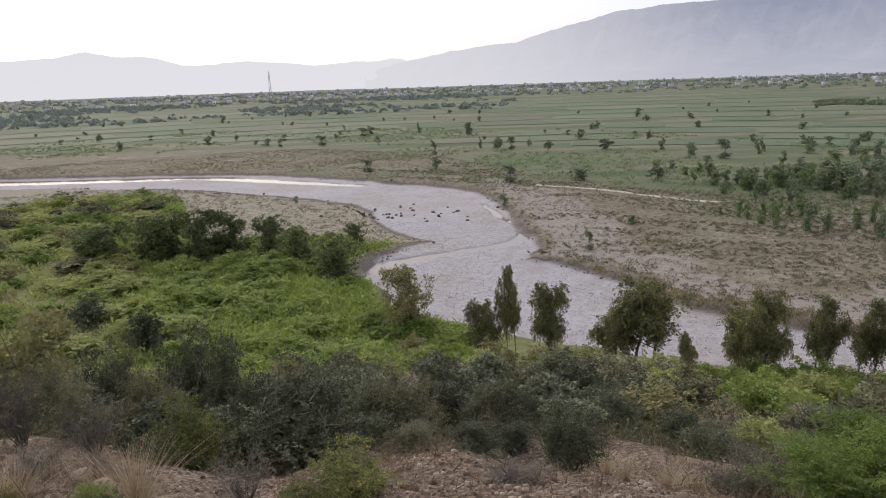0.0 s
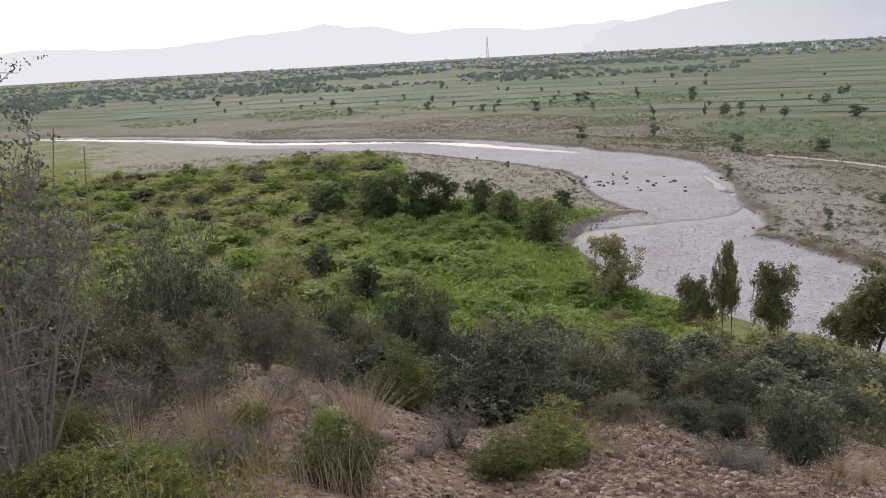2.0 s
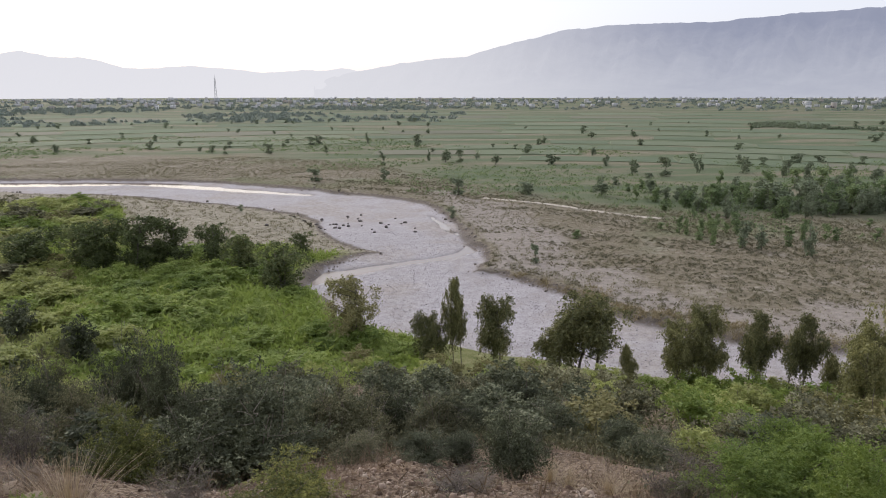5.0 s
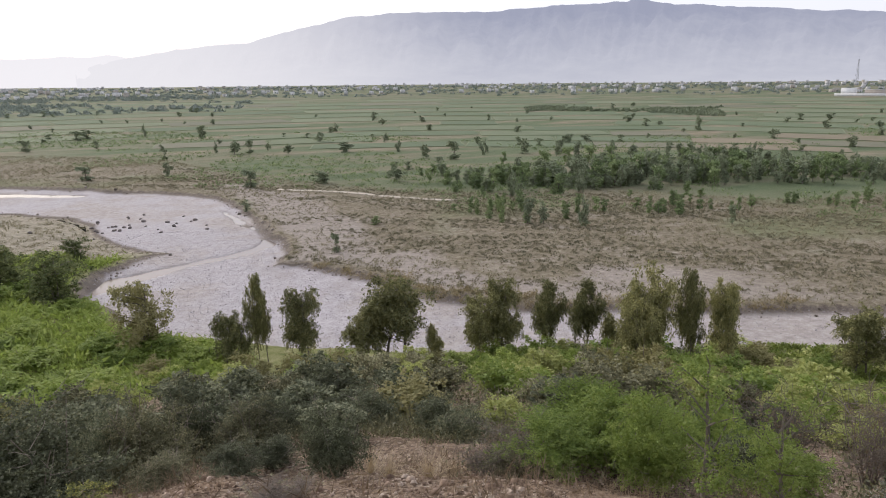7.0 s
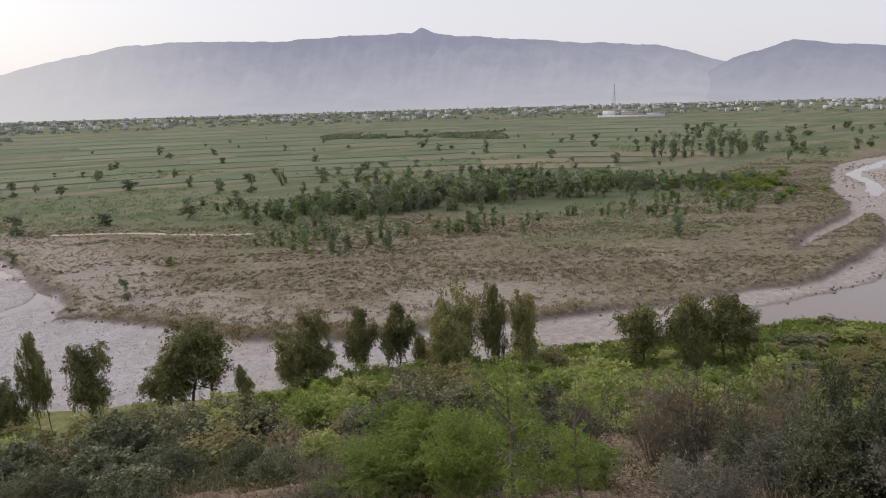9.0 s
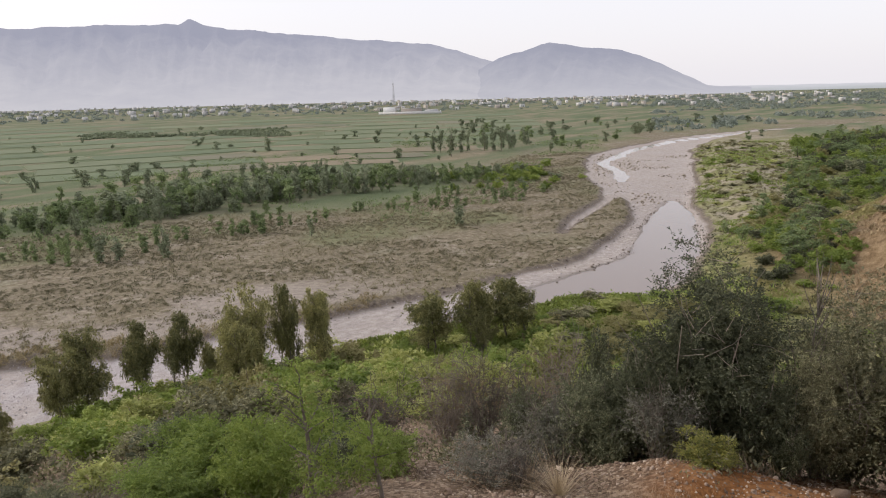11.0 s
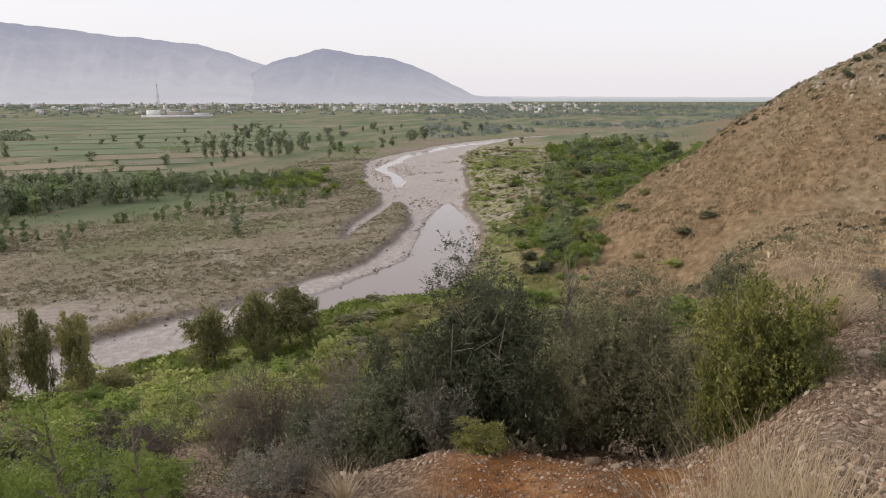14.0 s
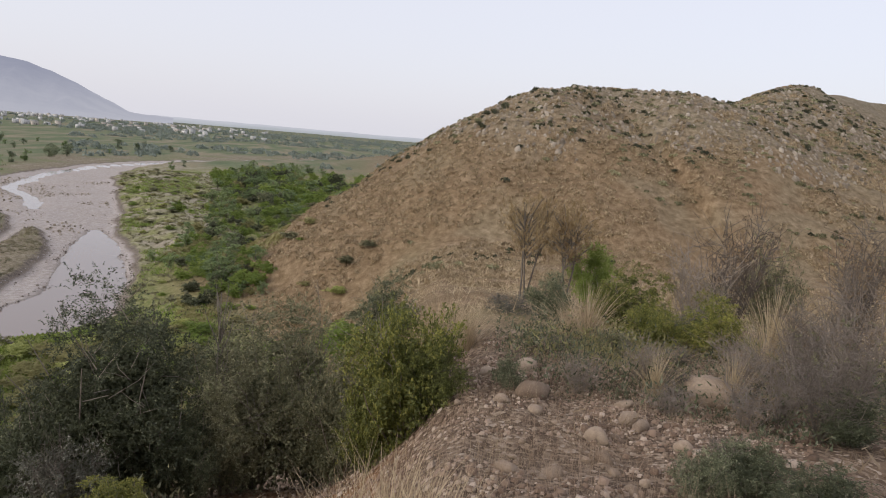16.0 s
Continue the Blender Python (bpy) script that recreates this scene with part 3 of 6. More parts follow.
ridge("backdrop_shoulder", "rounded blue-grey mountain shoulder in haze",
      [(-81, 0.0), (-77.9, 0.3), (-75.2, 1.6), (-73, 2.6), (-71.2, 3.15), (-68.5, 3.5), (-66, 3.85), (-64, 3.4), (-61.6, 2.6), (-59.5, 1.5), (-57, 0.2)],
      3500, 1100, painted_haze("blue_haze_shoulder", (0.49, 0.495, 0.57), (0.315, 0.33, 0.43), 240, 0.86), 37)


# added low strip: glows in the colour of haze over the far ground
ridge("backdrop_far_plain", "low glowing strip for the blue haze over the far plain", [(-150, 0.10), (-120, 0.12), (-100, 0.10), (-90, 0.14), (-80, 0.16), (-70, 0.1)], 4600, 500,
      painted_haze("blue_haze_plain", (0.40, 0.43, 0.46), (0.58, 0.59, 0.66), 40, 0.9), 51, 0.3)


# ---- plants: builders ----
def leaves(rng, lobes, n, size, aspect=0.5, droop=0.0, shell=0.55, spray=0.0, lift=0.2, per=30):
    """Corners, faces and tints of n small leaves spread through rounded lobes (x, y, z, rx, ry, rz), in sprays along twigs."""
    lobes = np.array(lobes, float)
    vol = np.prod(lobes[:, 3:], axis=1) ** 0.67
    m = max(1, n // per) if spray else n
    which = rng.choice(len(lobes), m, p=vol / vol.sum())
    v = rng.normal(size=(m, 3))
    v /= np.linalg.norm(v, axis=1)[:, None]
    rad = (shell + (1 - shell) * rng.random(m)) * (1 + 0.10 * rng.normal(size=m))
    c = lobes[which, :3] + v * rad[:, None] * lobes[which, 3:]
    tone = np.clip(0.5 + 0.28 * rng.normal(size=m), 0, 1)
    if spray:
        way = v + rng.normal(size=(m, 3)) * 0.5 + (0, 0, lift - droop)
        way /= np.linalg.norm(way, axis=1)[:, None]
        k = rng.integers(0, m, n)
        long = spray * rng.uniform(0.5, 1.6, m)
        t = rng.random(n)
        sag = np.zeros((n, 3))
        sag[:, 2] = -0.35 * long[k] * t * t * (0.4 + droop)
        c = c[k] + way[k] * (long[k] * (t - 0.35))[:, None] + sag + rng.normal(size=(n, 3)) * (size * 0.7 * (1.2 - 0.8 * t))[:, None]
        d = way[k] * 0.8 + rng.normal(size=(n, 3)) * 0.7
        tone = tone[k]
    else:
        d = rng.normal(size=(n, 3)) + v * 0.7
    d[:, 2] -= droop * 0.8
    d /= np.linalg.norm(d, axis=1)[:, None]
    s = np.cross(d, rng.normal(size=(n, 3)))
    s /= np.linalg.norm(s, axis=1)[:, None] + 1e-6
    L = size * (0.6 + 0.8 * rng.random(n))[:, None]
    V = np.stack([c - d * L * 0.5, c + s * L * aspect * 0.5 + d * L * 0.1, c + d * L * 0.5 - s * L * aspect * 0.3], 1).reshape(-1, 3)
    return V, np.arange(3 * n).reshape(-1, 3), np.repeat(tone, 3)


def tube(path, radii, sides=5):
    """A tapered limb along a path."""
    path = np.array(path, float)
    V, F = [], []
    for k, p in enumerate(path):
        t = path[min(k + 1, len(path) - 1)] - path[max(k - 1, 0)]
        t = t / (np.linalg.norm(t) + 1e-9)
        u = np.cross(t, (0.3, 0.9, 0.2))
        u /= np.linalg.norm(u) + 1e-9
        w = np.cross(t, u)
        for a in np.arange(sides) * 2 * math.pi / sides:
            V.append(p + radii[k] * (math.cos(a) * u + math.sin(a) * w))
    for k in range(len(path) - 1):
        for a in range(sides):
            b = (a + 1) % sides
            F.append((k * sides + a, k * sides + b, (k + 1) * sides + b, (k + 1) * sides + a))
    return np.array(V), np.array(F)


def join(pieces):
    V, F, base = [], [], 0
    for v, f in pieces:
        V.append(v)
        F.append(f + base)
        base += len(v)
    return np.concatenate(V), np.concatenate(F)


def limb(rng, a, b, r0, r1, n=5, sway=0.12, sides=5):
    a, b = np.array(a, float), np.array(b, float)
    ts = np.linspace(0, 1, n)
    L = np.linalg.norm(b - a)
    off = np.cumsum(rng.normal(size=(n, 3)), axis=0) * sway * L / n
    off -= off[:1]
    pts = a + (b - a) * ts[:, None] + off * np.sin(ts * math.pi * 0.5)[:, None]
    return tube(pts, r0 + (r1 - r0) * ts, sides)


def part(name, V, F, mat, parent, label="", flat=False, tone=None):
    ob = new(name, mesh_np(name, V, F, mat, flat, tone))
    ob.parent = parent
    return tagged(ob, label)


PROTOS = {}


def plant(kind, variant, m, label="", group=""):
    """Stands one plant of a kind: built once for each variant, then copied."""
    key = (kind, variant)
    if key in PROTOS:
        was = PROTOS[key].scale
        ob = copy_thing(PROTOS[key], m @ Matrix.Diagonal((1 / was[0], 1 / was[1], 1 / was[2], 1)))
    else:
        name, category, maker = KINDS[kind]
        ob = new(name)
        ob.empty_display_size = 0.2
        maker(np.random.default_rng(1000 + 17 * variant + len(kind)), ob)
        ob.matrix_basis = m
        tagged(ob, category=category)
        PROTOS[key] = ob
    return tagged(ob, label, group=group)


def stand(x, y, h, w, turn=None, sink=0.05):
    """The pose of a plant of unit height and width on the ground."""
    turn = random.uniform(0, 360) if turn is None else turn
    return pose(x, y, gz(x, y) - sink, 0, 0, turn) @ Matrix.Diagonal((w, w, h, 1))


def fit_unit(V, *others):
    """Scales a plant to one metre high and one metre across."""
    top = np.percentile(V[:, 2], 99.7)
    wide = 2 * np.percentile(np.hypot(V[:, 0], V[:, 1]), 97)
    for a in (V, *others):
        a[:, 2] /= top
        a[:, :2] /= wide


def bush_maker(n, size, mat, stems=7, spiky=0, aspect=0.75, spray=0.13, droop=0.0, cone=False, full=1.0, per=30, tall=1.0):
    """A bush: rounded boughs over a dense heart of leaves, feathery sprays outside, stems within."""
    def make(rng, ob):
        lobes = []
        for k in range(int(24 * tall)):
            a, e = rng.uniform(0, 6.28), math.asin(rng.uniform(-0.1, 0.98))
            q = rng.uniform(0.24, 0.37)
            b = rng.uniform(0.07, 0.15)
            x, y, z = math.cos(a) * math.cos(e) * q, math.sin(a) * math.cos(e) * q, 0.30 + math.sin(e) * rng.uniform(0.36, 0.60)
            if cone:
                x, y = x * (1.2 - 0.62 * z), y * (1.2 - 0.62 * z)
            lobes.append((x, y, z * tall, b * rng.uniform(0.8, 1.3), b * rng.uniform(0.8, 1.3), b * rng.uniform(0.7, 1.1)))
        outer = leaves(rng, lobes, int(n * 0.8), size, aspect, droop, 0.75, spray, per=per)
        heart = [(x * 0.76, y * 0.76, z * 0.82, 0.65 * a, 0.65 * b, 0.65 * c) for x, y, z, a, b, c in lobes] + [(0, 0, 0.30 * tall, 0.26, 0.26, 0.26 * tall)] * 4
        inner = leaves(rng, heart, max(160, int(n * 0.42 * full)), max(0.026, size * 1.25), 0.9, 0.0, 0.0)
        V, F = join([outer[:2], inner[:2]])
        V[:, 2] = np.maximum(V[:, 2], 0.02)
        st = []
        for k in range(stems):
            b = lobes[k % len(lobes)]
            tip = (b[0] * 1.1, b[1] * 1.1, b[2] + 0.10)
            st.append(limb(rng, (rng.normal() * 0.03, rng.normal() * 0.03, -0.04), tip, 0.009, 0.002, 5, 0.25, 4))
            for q in range(spiky):
                t0 = np.array(tip) * rng.uniform(0.8, 1.05)
                st.append(limb(rng, t0, t0 + rng.normal(size=3) * 0.08 + (0, 0, 0.07), 0.0026, 0.0009, 3, 0.3, 3))
        Vs, Fs = join(st)
        fit_unit(V, Vs)
        # heart leaves take a darker tint: inner shade painted into their colour
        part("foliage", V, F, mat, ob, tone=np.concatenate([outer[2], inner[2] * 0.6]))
        part("branchwork", Vs, Fs, M_TWIG, ob, "thin grey branching wood")
    return make


def tree_maker(n, size, mat, tall=1.0, trunks=1, droop=0.4, crown_low=0.25, aspect=0.4, spread=0.3, limbs=8, full=1.0):
    def make(rng, ob):
        wood, lobes = [], []
        for q in range(trunks):
            bx, by = (0, 0) if trunks == 1 else (rng.normal() * 0.07, rng.normal() * 0.07)
            tx, ty = bx + rng.normal() * 0.09, by + rng.normal() * 0.09
            top = rng.uniform(0.82, 0.95)
            wood.append(limb(rng, (bx, by, -0.03), (tx, ty, top), 0.020 / trunks ** 0.5, 0.004, 8, 0.10, 6))
            for k in range(limbs):
                h = rng.uniform(crown_low, 0.85)
                a = rng.uniform(0, 6.28)
                reach = spread * rng.uniform(0.45, 1.0) * (1.15 - 0.7 * abs(h - 0.5))
                s = (bx + (tx - bx) * h / top, by + (ty - by) * h / top, h * 0.92)
                e = (s[0] + math.cos(a) * reach, s[1] + math.sin(a) * reach, min(0.97, h + rng.uniform(0.04, 0.16)))
                wood.append(limb(rng, s, e, 0.008, 0.002, 4, 0.2, 3))
                for f in (0.6, 1.0):
                    lobes.append((s[0] + (e[0] - s[0]) * f, s[1] + (e[1] - s[1]) * f, s[2] + (e[2] - s[2]) * f, rng.uniform(0.07, 0.13) * full, rng.uniform(0.07, 0.13) * full, rng.uniform(0.08, 0.14) * full))
            for h in np.linspace(crown_low + 0.12, 0.9, 5):
                lobes.append((bx + (tx - bx) * h, by + (ty - by) * h, h, 0.10 * full * (1.3 - 0.6 * h), 0.10 * full * (1.3 - 0.6 * h), 0.11 * full))
        V, F, tone = leaves(rng, lobes, n, size, aspect, droop, 0.35, 0.10 if n > 600 else 0.0)
        V[:, 2] = np.clip(V[:, 2], 0.02, 1.02)
        Vw, Fw = join(wood)
        fit_unit(V, Vw)
        part("trunk", Vw, Fw, M_BARK, ob, "brown trunk with slender limbs")
        part("crown", V, F, mat, ob, tone=tone)
    return make


def tuft_maker(n, mat, spread=0.5, width=0.012, segs=4, arch=0.5):
    def make(rng, ob):
        V, F = blades(rng, n, np.zeros((n, 3)), 1.0, spread, width, segs, arch)
        part("grass", V, F, mat, ob)
    return make


def blades(rng, n, base, height, spread, width, segs=3, arch=0.5):
    """Arching grass blades from the given feet."""
    a = rng.uniform(0, 6.28, n)
    q = np.abs(rng.normal(size=n)) * 0.55
    hh = height * (0.55 + 0.45 * rng.random(n))
    foot = base + np.stack([np.cos(a) * q * 0.18, np.sin(a) * q * 0.18, np.zeros(n)], 1) * height
    out = np.stack([np.cos(a), np.sin(a), np.zeros(n)], 1)
    side = np.stack([-np.sin(a), np.cos(a), np.zeros(n)], 1)
    bend = rng.normal(size=n) * 0.16
    rows = []
    for k in range(segs + 1):
        t = k / segs
        c = foot + side * (bend * t * t)[:, None] * height + out * (spread * q * (t + arch * t * t))[:, None] * height + np.array([0, 0, 1.0]) * (hh * (t - arch * 0.35 * q * t * t))[:, None]
        w = width * height * (1 - 0.85 * t)
        rows += [c - side * w / 2, c + side * w / 2]
    V = np.stack(rows, 1).reshape(-1, 3)
    m = 2 * (segs + 1)
    F = np.concatenate([np.stack([np.arange(n) * m + 2 * k, np.arange(n) * m + 2 * k + 1, np.arange(n) * m + 2 * k + 3, np.arange(n) * m + 2 * k + 2], 1) for k in range(segs)])
    return V, F


def bare_maker(mat, n_leaf=300, leaf=0.03, stems=12):
    """A twiggy shrub, mostly bare."""
    def make(rng, ob):
        st, lobes = [], []
        for k in range(stems):
            a, q = rng.uniform(0, 6.28), rng.uniform(0.1, 0.42)
            tip = np.array((math.cos(a) * q, math.sin(a) * q, rng.uniform(0.55, 1.0)))
            st.append(limb(rng, (rng.normal() * 0.02, rng.normal() * 0.02, -0.03), tip, 0.008, 0.002, 6, 0.25, 3))
            for s in range(16):
                t = rng.uniform(0.3, 1.0)
                b = tip * t
                e = b + np.array((rng.normal() * 0.13, rng.normal() * 0.13, abs(rng.normal()) * 0.12))
                st.append(limb(rng, b, e, 0.0034, 0.0013, 3, 0.3, 3))
                lobes.append((*e, 0.06, 0.06, 0.06))
        Vs, Fs = join(st)
        part("branchwork", Vs, Fs, M_TWIG, ob, "bare greyish twigs")
        V, F, tone = leaves(rng, lobes, n_leaf, leaf, 0.6, 0.0, 0.3, 0.08)
        part("foliage", V, F, mat, ob, tone=tone)
    return make


KINDS = {
    "dark_near": ("thorn_bush", "bush", bush_maker(22000, 0.018, M_DARKLEAF, 8, spiky=4)),
    "dark_tall": ("tall_thorn_bush", "bush", bush_maker(52000, 0.011, M_DARKLEAF, 16, spiky=4, cone=True, full=1.0, spray=0.12, tall=1.45)),
    "grey_near": ("grey_thorn_bush", "bush", bush_maker(22000, 0.016, M_GREYLEAF, 12, spiky=6, spray=0.17, droop=0.2)),
    "fine_near": ("feathery_thorn_bush", "bush", bush_maker(42000, 0.013, M_PALELEAF, 16, spiky=6, spray=0.16, droop=0.1, full=1.3, tall=1.25)),
    "green_near": ("green_bush", "bush", bush_maker(22000, 0.019, M_MIDLEAF, 6, spiky=2)),
    "yellow_near": ("yellow_green_thorn_bush", "bush", bush_maker(24000, 0.016, M_YELLOWDARK, 8, spiky=3, spray=0.10)),
    "silver_near": ("silvery_thorn_bush", "bush", bush_maker(7000, 0.022, M_SILVER, 18, spiky=10, spray=0.22, full=0.5)),
    "silver_tall": ("tall_silvery_bush", "bush", bush_maker(18000, 0.015, M_SILVER, 26, spiky=10, spray=0.24, full=0.3, tall=2.2)),
    "dark_mid": ("hillside_bush", "bush", bush_maker(3200, 0.050, M_DARKLEAF, 2)),
    "grey_mid": ("dusty_bush", "bush", bush_maker(2800, 0.050, M_GREYLEAF, 2, spray=0.16)),
    "olive_mid": ("dry_bush", "bush", bush_maker(2600, 0.050, M_OLIVE, 2, spray=0.16)),
    "green_mid": ("leafy_bush", "bush", bush_maker(2200, 0.055, M_BRIGHTLEAF, 2)),
    "midgreen_mid": ("valley_bush", "bush", bush_maker(2200, 0.055, M_MIDLEAF, 2)),
    "dark_far": ("valley_thorn_bush", "bush", bush_maker(1700, 0.060, M_DARKLEAF, 1)),
    "grey_far": ("dusty_valley_bush", "bush", bush_maker(1700, 0.060, M_GREYLEAF, 1)),
    "olive_far": ("dry_valley_bush", "bush", bush_maker(1700, 0.060, M_OLIVE, 1)),
    "lime_mid": ("yellow_green_bush", "bush", bush_maker(2200, 0.055, M_LIME, 2)),
    "lime_far": ("pale_terrace_bush", "bush", bush_maker(1700, 0.060, M_LIME, 1)),
    "green_far": ("terrace_bush", "bush", bush_maker(1700, 0.060, M_BRIGHTLEAF, 1)),
    "midgreen_far": ("bank_bush", "bush", bush_maker(1700, 0.060, M_MIDLEAF, 1)),
    "gum": ("river_tree", "tree", tree_maker(19000, 0.030, M_GUM, trunks=2, droop=0.7, crown_low=0.20, spread=0.25, limbs=11, full=0.94, aspect=0.55)),
    "olive_tree": ("olive_tree", "tree", tree_maker(9000, 0.034, M_OLIVE, trunks=3, droop=0.2, crown_low=0.15, spread=0.34, aspect=0.6)),
    "row_tree": ("bank_tree", "tree", tree_maker(9000, 0.040, M_ROW, trunks=3, droop=0.2, crown_low=0.04, spread=0.34, full=1.35, aspect=0.7)),
    "field_tree": ("field_tree", "tree", tree_maker(800, 0.085, M_TREE, trunks=1, droop=0.1, crown_low=0.02, spread=0.21, aspect=0.9, full=1.6)),
    "poplar": ("poplar_tree", "tree", tree_maker(700, 0.075, M_TREE, trunks=1, droop=-0.4, crown_low=0.03, spread=0.14, aspect=0.8, full=1.1)),
    "sapling": ("young_tree", "tree", tree_maker(800, 0.080, M_SAPLING, trunks=1, droop=-0.2, crown_low=0.0, spread=0.22, aspect=0.8, full=1.1)),
    "belt_tree": ("leafy_tree", "tree", tree_maker(1100, 0.070, M_SAPLING, trunks=2, droop=0.0, crown_low=0.05, spread=0.28, aspect=0.8, full=1.3)),
    "thin_near": ("slender_tree", "tree", tree_maker(4500, 0.020, M_MIDLEAF, trunks=1, droop=0.0, crown_low=0.2, spread=0.22, aspect=0.6, limbs=16, full=0.8)),
    "thorn_stem": ("thorny_sapling", "tree", tree_maker(1500, 0.013, M_GREYLEAF, trunks=1, droop=0.0, crown_low=0.3, spread=0.16, aspect=0.6, limbs=14, full=0.6)),
    "tuft": ("grass_tuft", "grass", tuft_maker(240, M_DRY, 0.6, 0.011, 5, 1.2)),
    "straw_tuft": ("straw_tuft", "grass", tuft_maker(95, M_DRY, 0.30, 0.0095, 6, 0.9)),
    "bare": ("twiggy_shrub", "shrub", bare_maker(M_GREYLEAF, 1000, 0.018, 26)),
    "bare_brown": ("brown_shrub", "shrub", bare_maker(M_DRYBROWN, 2600, 0.016, 26)),
    "wispy": ("wispy_tree", "tree", tree_maker(6500, 0.024, M_WISP, trunks=3, droop=-0.8, crown_low=0.4, spread=0.24, aspect=0.4, limbs=16, full=0.8)),
}
LABELS = {
    "belt_tree": "leafy green tree in the belt below the dry hill",
    "thorn_stem": "thin dark thorny sapling, nearly bare, rising over the bushes",
    "straw_tuft": "loose arching straw-coloured grass at the path's edge",
    "silver_near": "silvery grey spiny bush on the earth bank",
    "fine_near": "feathery grey-green thorn bush above the earth bank",
    "silver_tall": "tall silvery grey twiggy bush on the slope",
    "dark_tall": "tall pointed dark green thorn bush above the earth bank",
    "dark_near": "dense dark grey-green thorn bush on the stony slope", "grey_near": "grey-green thorny bush with twiggy branches",
    "yellow_near": "dark bush with yellow-green leaf tips on the slope", "green_near": "leafy bright green bush on the slope", "dark_mid": "dark olive thorn bush on the hillside", "grey_mid": "dusty grey-green bush on the hillside",
    "olive_mid": "brownish drying bush on the hillside", "green_mid": "lush yellow-green bush on the river terrace", "midgreen_mid": "green leafy bush on the river terrace",
    "dark_far": "dark thorn bush in the valley", "grey_far": "dusty grey-green bush in the valley", "olive_far": "brownish drying bush in the valley",
    "lime_mid": "dusty yellow-green bush on the river terrace", "lime_far": "dusty yellow-green bush on the river terrace", "green_far": "lush yellow-green bush on the river terrace", "midgreen_far": "green leafy bush along the river bank",
    "gum": "slender drooping dark tree on the river bank", "olive_tree": "pale olive tree at the river's edge", "row_tree": "dark bushy tree on the river terrace",
    "field_tree": "small round dark tree standing in the fields", "poplar": "narrow upright tree in the fields", "sapling": "young green tree in the riverside thicket",
    "thin_near": "slender light green tree on the slope", "tuft": "dry straw-coloured arching grass tuft", "bare": "leafless grey twiggy shrub on the slope",
    "bare_brown": "brown dry twiggy shrub on the slope", "wispy": "wispy reddish half-bare tree at the hill's foot"}


def put(kind, x, y, h, w, variants=4, turn=None, label="", group=""):
    return plant(kind, random.randrange(variants), stand(x, y, h, w, turn), label or LABELS[kind], group)


def polar(az, r):
    return -math.sin(radians(az)) * r, math.cos(radians(az)) * r


# ---- trees by the river and in the fields ----
for x, y, h, w in [(-1.1, 61.2, 6.3, 5.1)]:
    put("olive_tree", x, y, h, w * 1.2, 1)
for x, y, h, w in [(4.5, 52.6, 4.6, 2.8), (7.1, 53.5, 7.4, 2.1), (10.4, 52.8, 5.8, 3.0), (14.4, 49.2, 4.7, 3.2), (16.7, 48.6, 6.5, 5.0), (19.7, 48.3, 2.8, 1.3), (22.7, 46.6, 5.3, 2.9),
                   (25.4, 46.8, 6.2, 2.9), (28.6, 45.4, 5.9, 3.1), (31.6, 45.1, 6.0, 3.2), (34.7, 45.2, 3.6, 2.0), (33.3, 38.8, 7.8, 3.6), (30.9, 37.3, 5.4, 2.6), (36.7, 37.6, 7.6, 2.8),
                   (39.1, 36.9, 7.2, 2.9), (48.7, 32.9, 5.1, 3.6), (52.0, 30.9, 6.0, 4.7), (55.6, 27.5, 5.8, 5.7), (50.7, 28.2, 2.9, 2.3)]:
    put("gum", x, y, h * 1.06, w * 1.15, 6, group="trees along the river bank")
for x, y, h, w in [(-43.7, 93.4, 5.6, 6.9), (-38.7, 93.4, 6.0, 5.9), (-34.0, 92.2, 6.9, 5.8), (-30.0, 91.7, 7.1, 5.7), (-25.8, 93.8, 6.3, 4.9), (-20.7, 93.8, 5.8, 4.0), (-16.3, 90.1, 5.9, 4.6), (-10.2, 81.0, 6.2, 5.2), (-9.4, 103.4, 3.5, 3.5)]:
    put("row_tree", x, y, h, w * 1.25, 4, group="row of dark trees on the terrace")
FIELD_TREES_WEST = [(-125, 299, 3.9, 3.7), (-62, 291, 3.4, 2.9), (-56, 288, 3.4, 2.6), (-23, 345, 4.1, 6.2), (-38, 350, 2.2, 4), (6, 238, 3.3, 2.3), (28, 243, 4.4, 5.6), (33, 242, 4.4, 3.2), (40, 247, 2.9, 2.1), (44, 233, 3.5, 3.3),
                    (63, 231, 3.5, 5.9), (87, 259, 3.5, 2.7), (80, 225, 3.8, 3.1), (81, 204, 4.2, 4.7), (66, 177, 2.4, 3.1), (88, 196, 5.7, 4.9), (75, 177, 3, 2.9), (114, 199, 4.8, 5.3), (124, 192, 4.7, 3.8), (148, 225, 2.7, 3.5)]
FIELD_TREES_MID = [(158, 226, 2.4, 4.1), (123, 371, 3.7, 4.5), (65, 299, 2, 2.5), (22, 164, 4.1, 4.4), (39, 162, 3, 5.5), (55, 157, 3.5, 4.4), (74, 151, 2.9, 2.8), (79, 150, 2.9, 3.1), (82, 148, 3.4, 3.4), (84, 136, 5.4, 9.5), (5, 194, 3.5, 3.2), (-14, 194, 3.5, 4.5),
                   (24, 95, 2.9, 1.5), (17, 135, 2.3, 1.6), (-27, 151, 1.5, 1.5), (127, 160, 5, 3.7), (235, 286, 4.1, 4.2), (246, 313, 3.8, 5.2), (234, 248, 6.8, 4.5), (109, 67, 3.8, 3.2), (428, 178, 3.2, 7.6)]
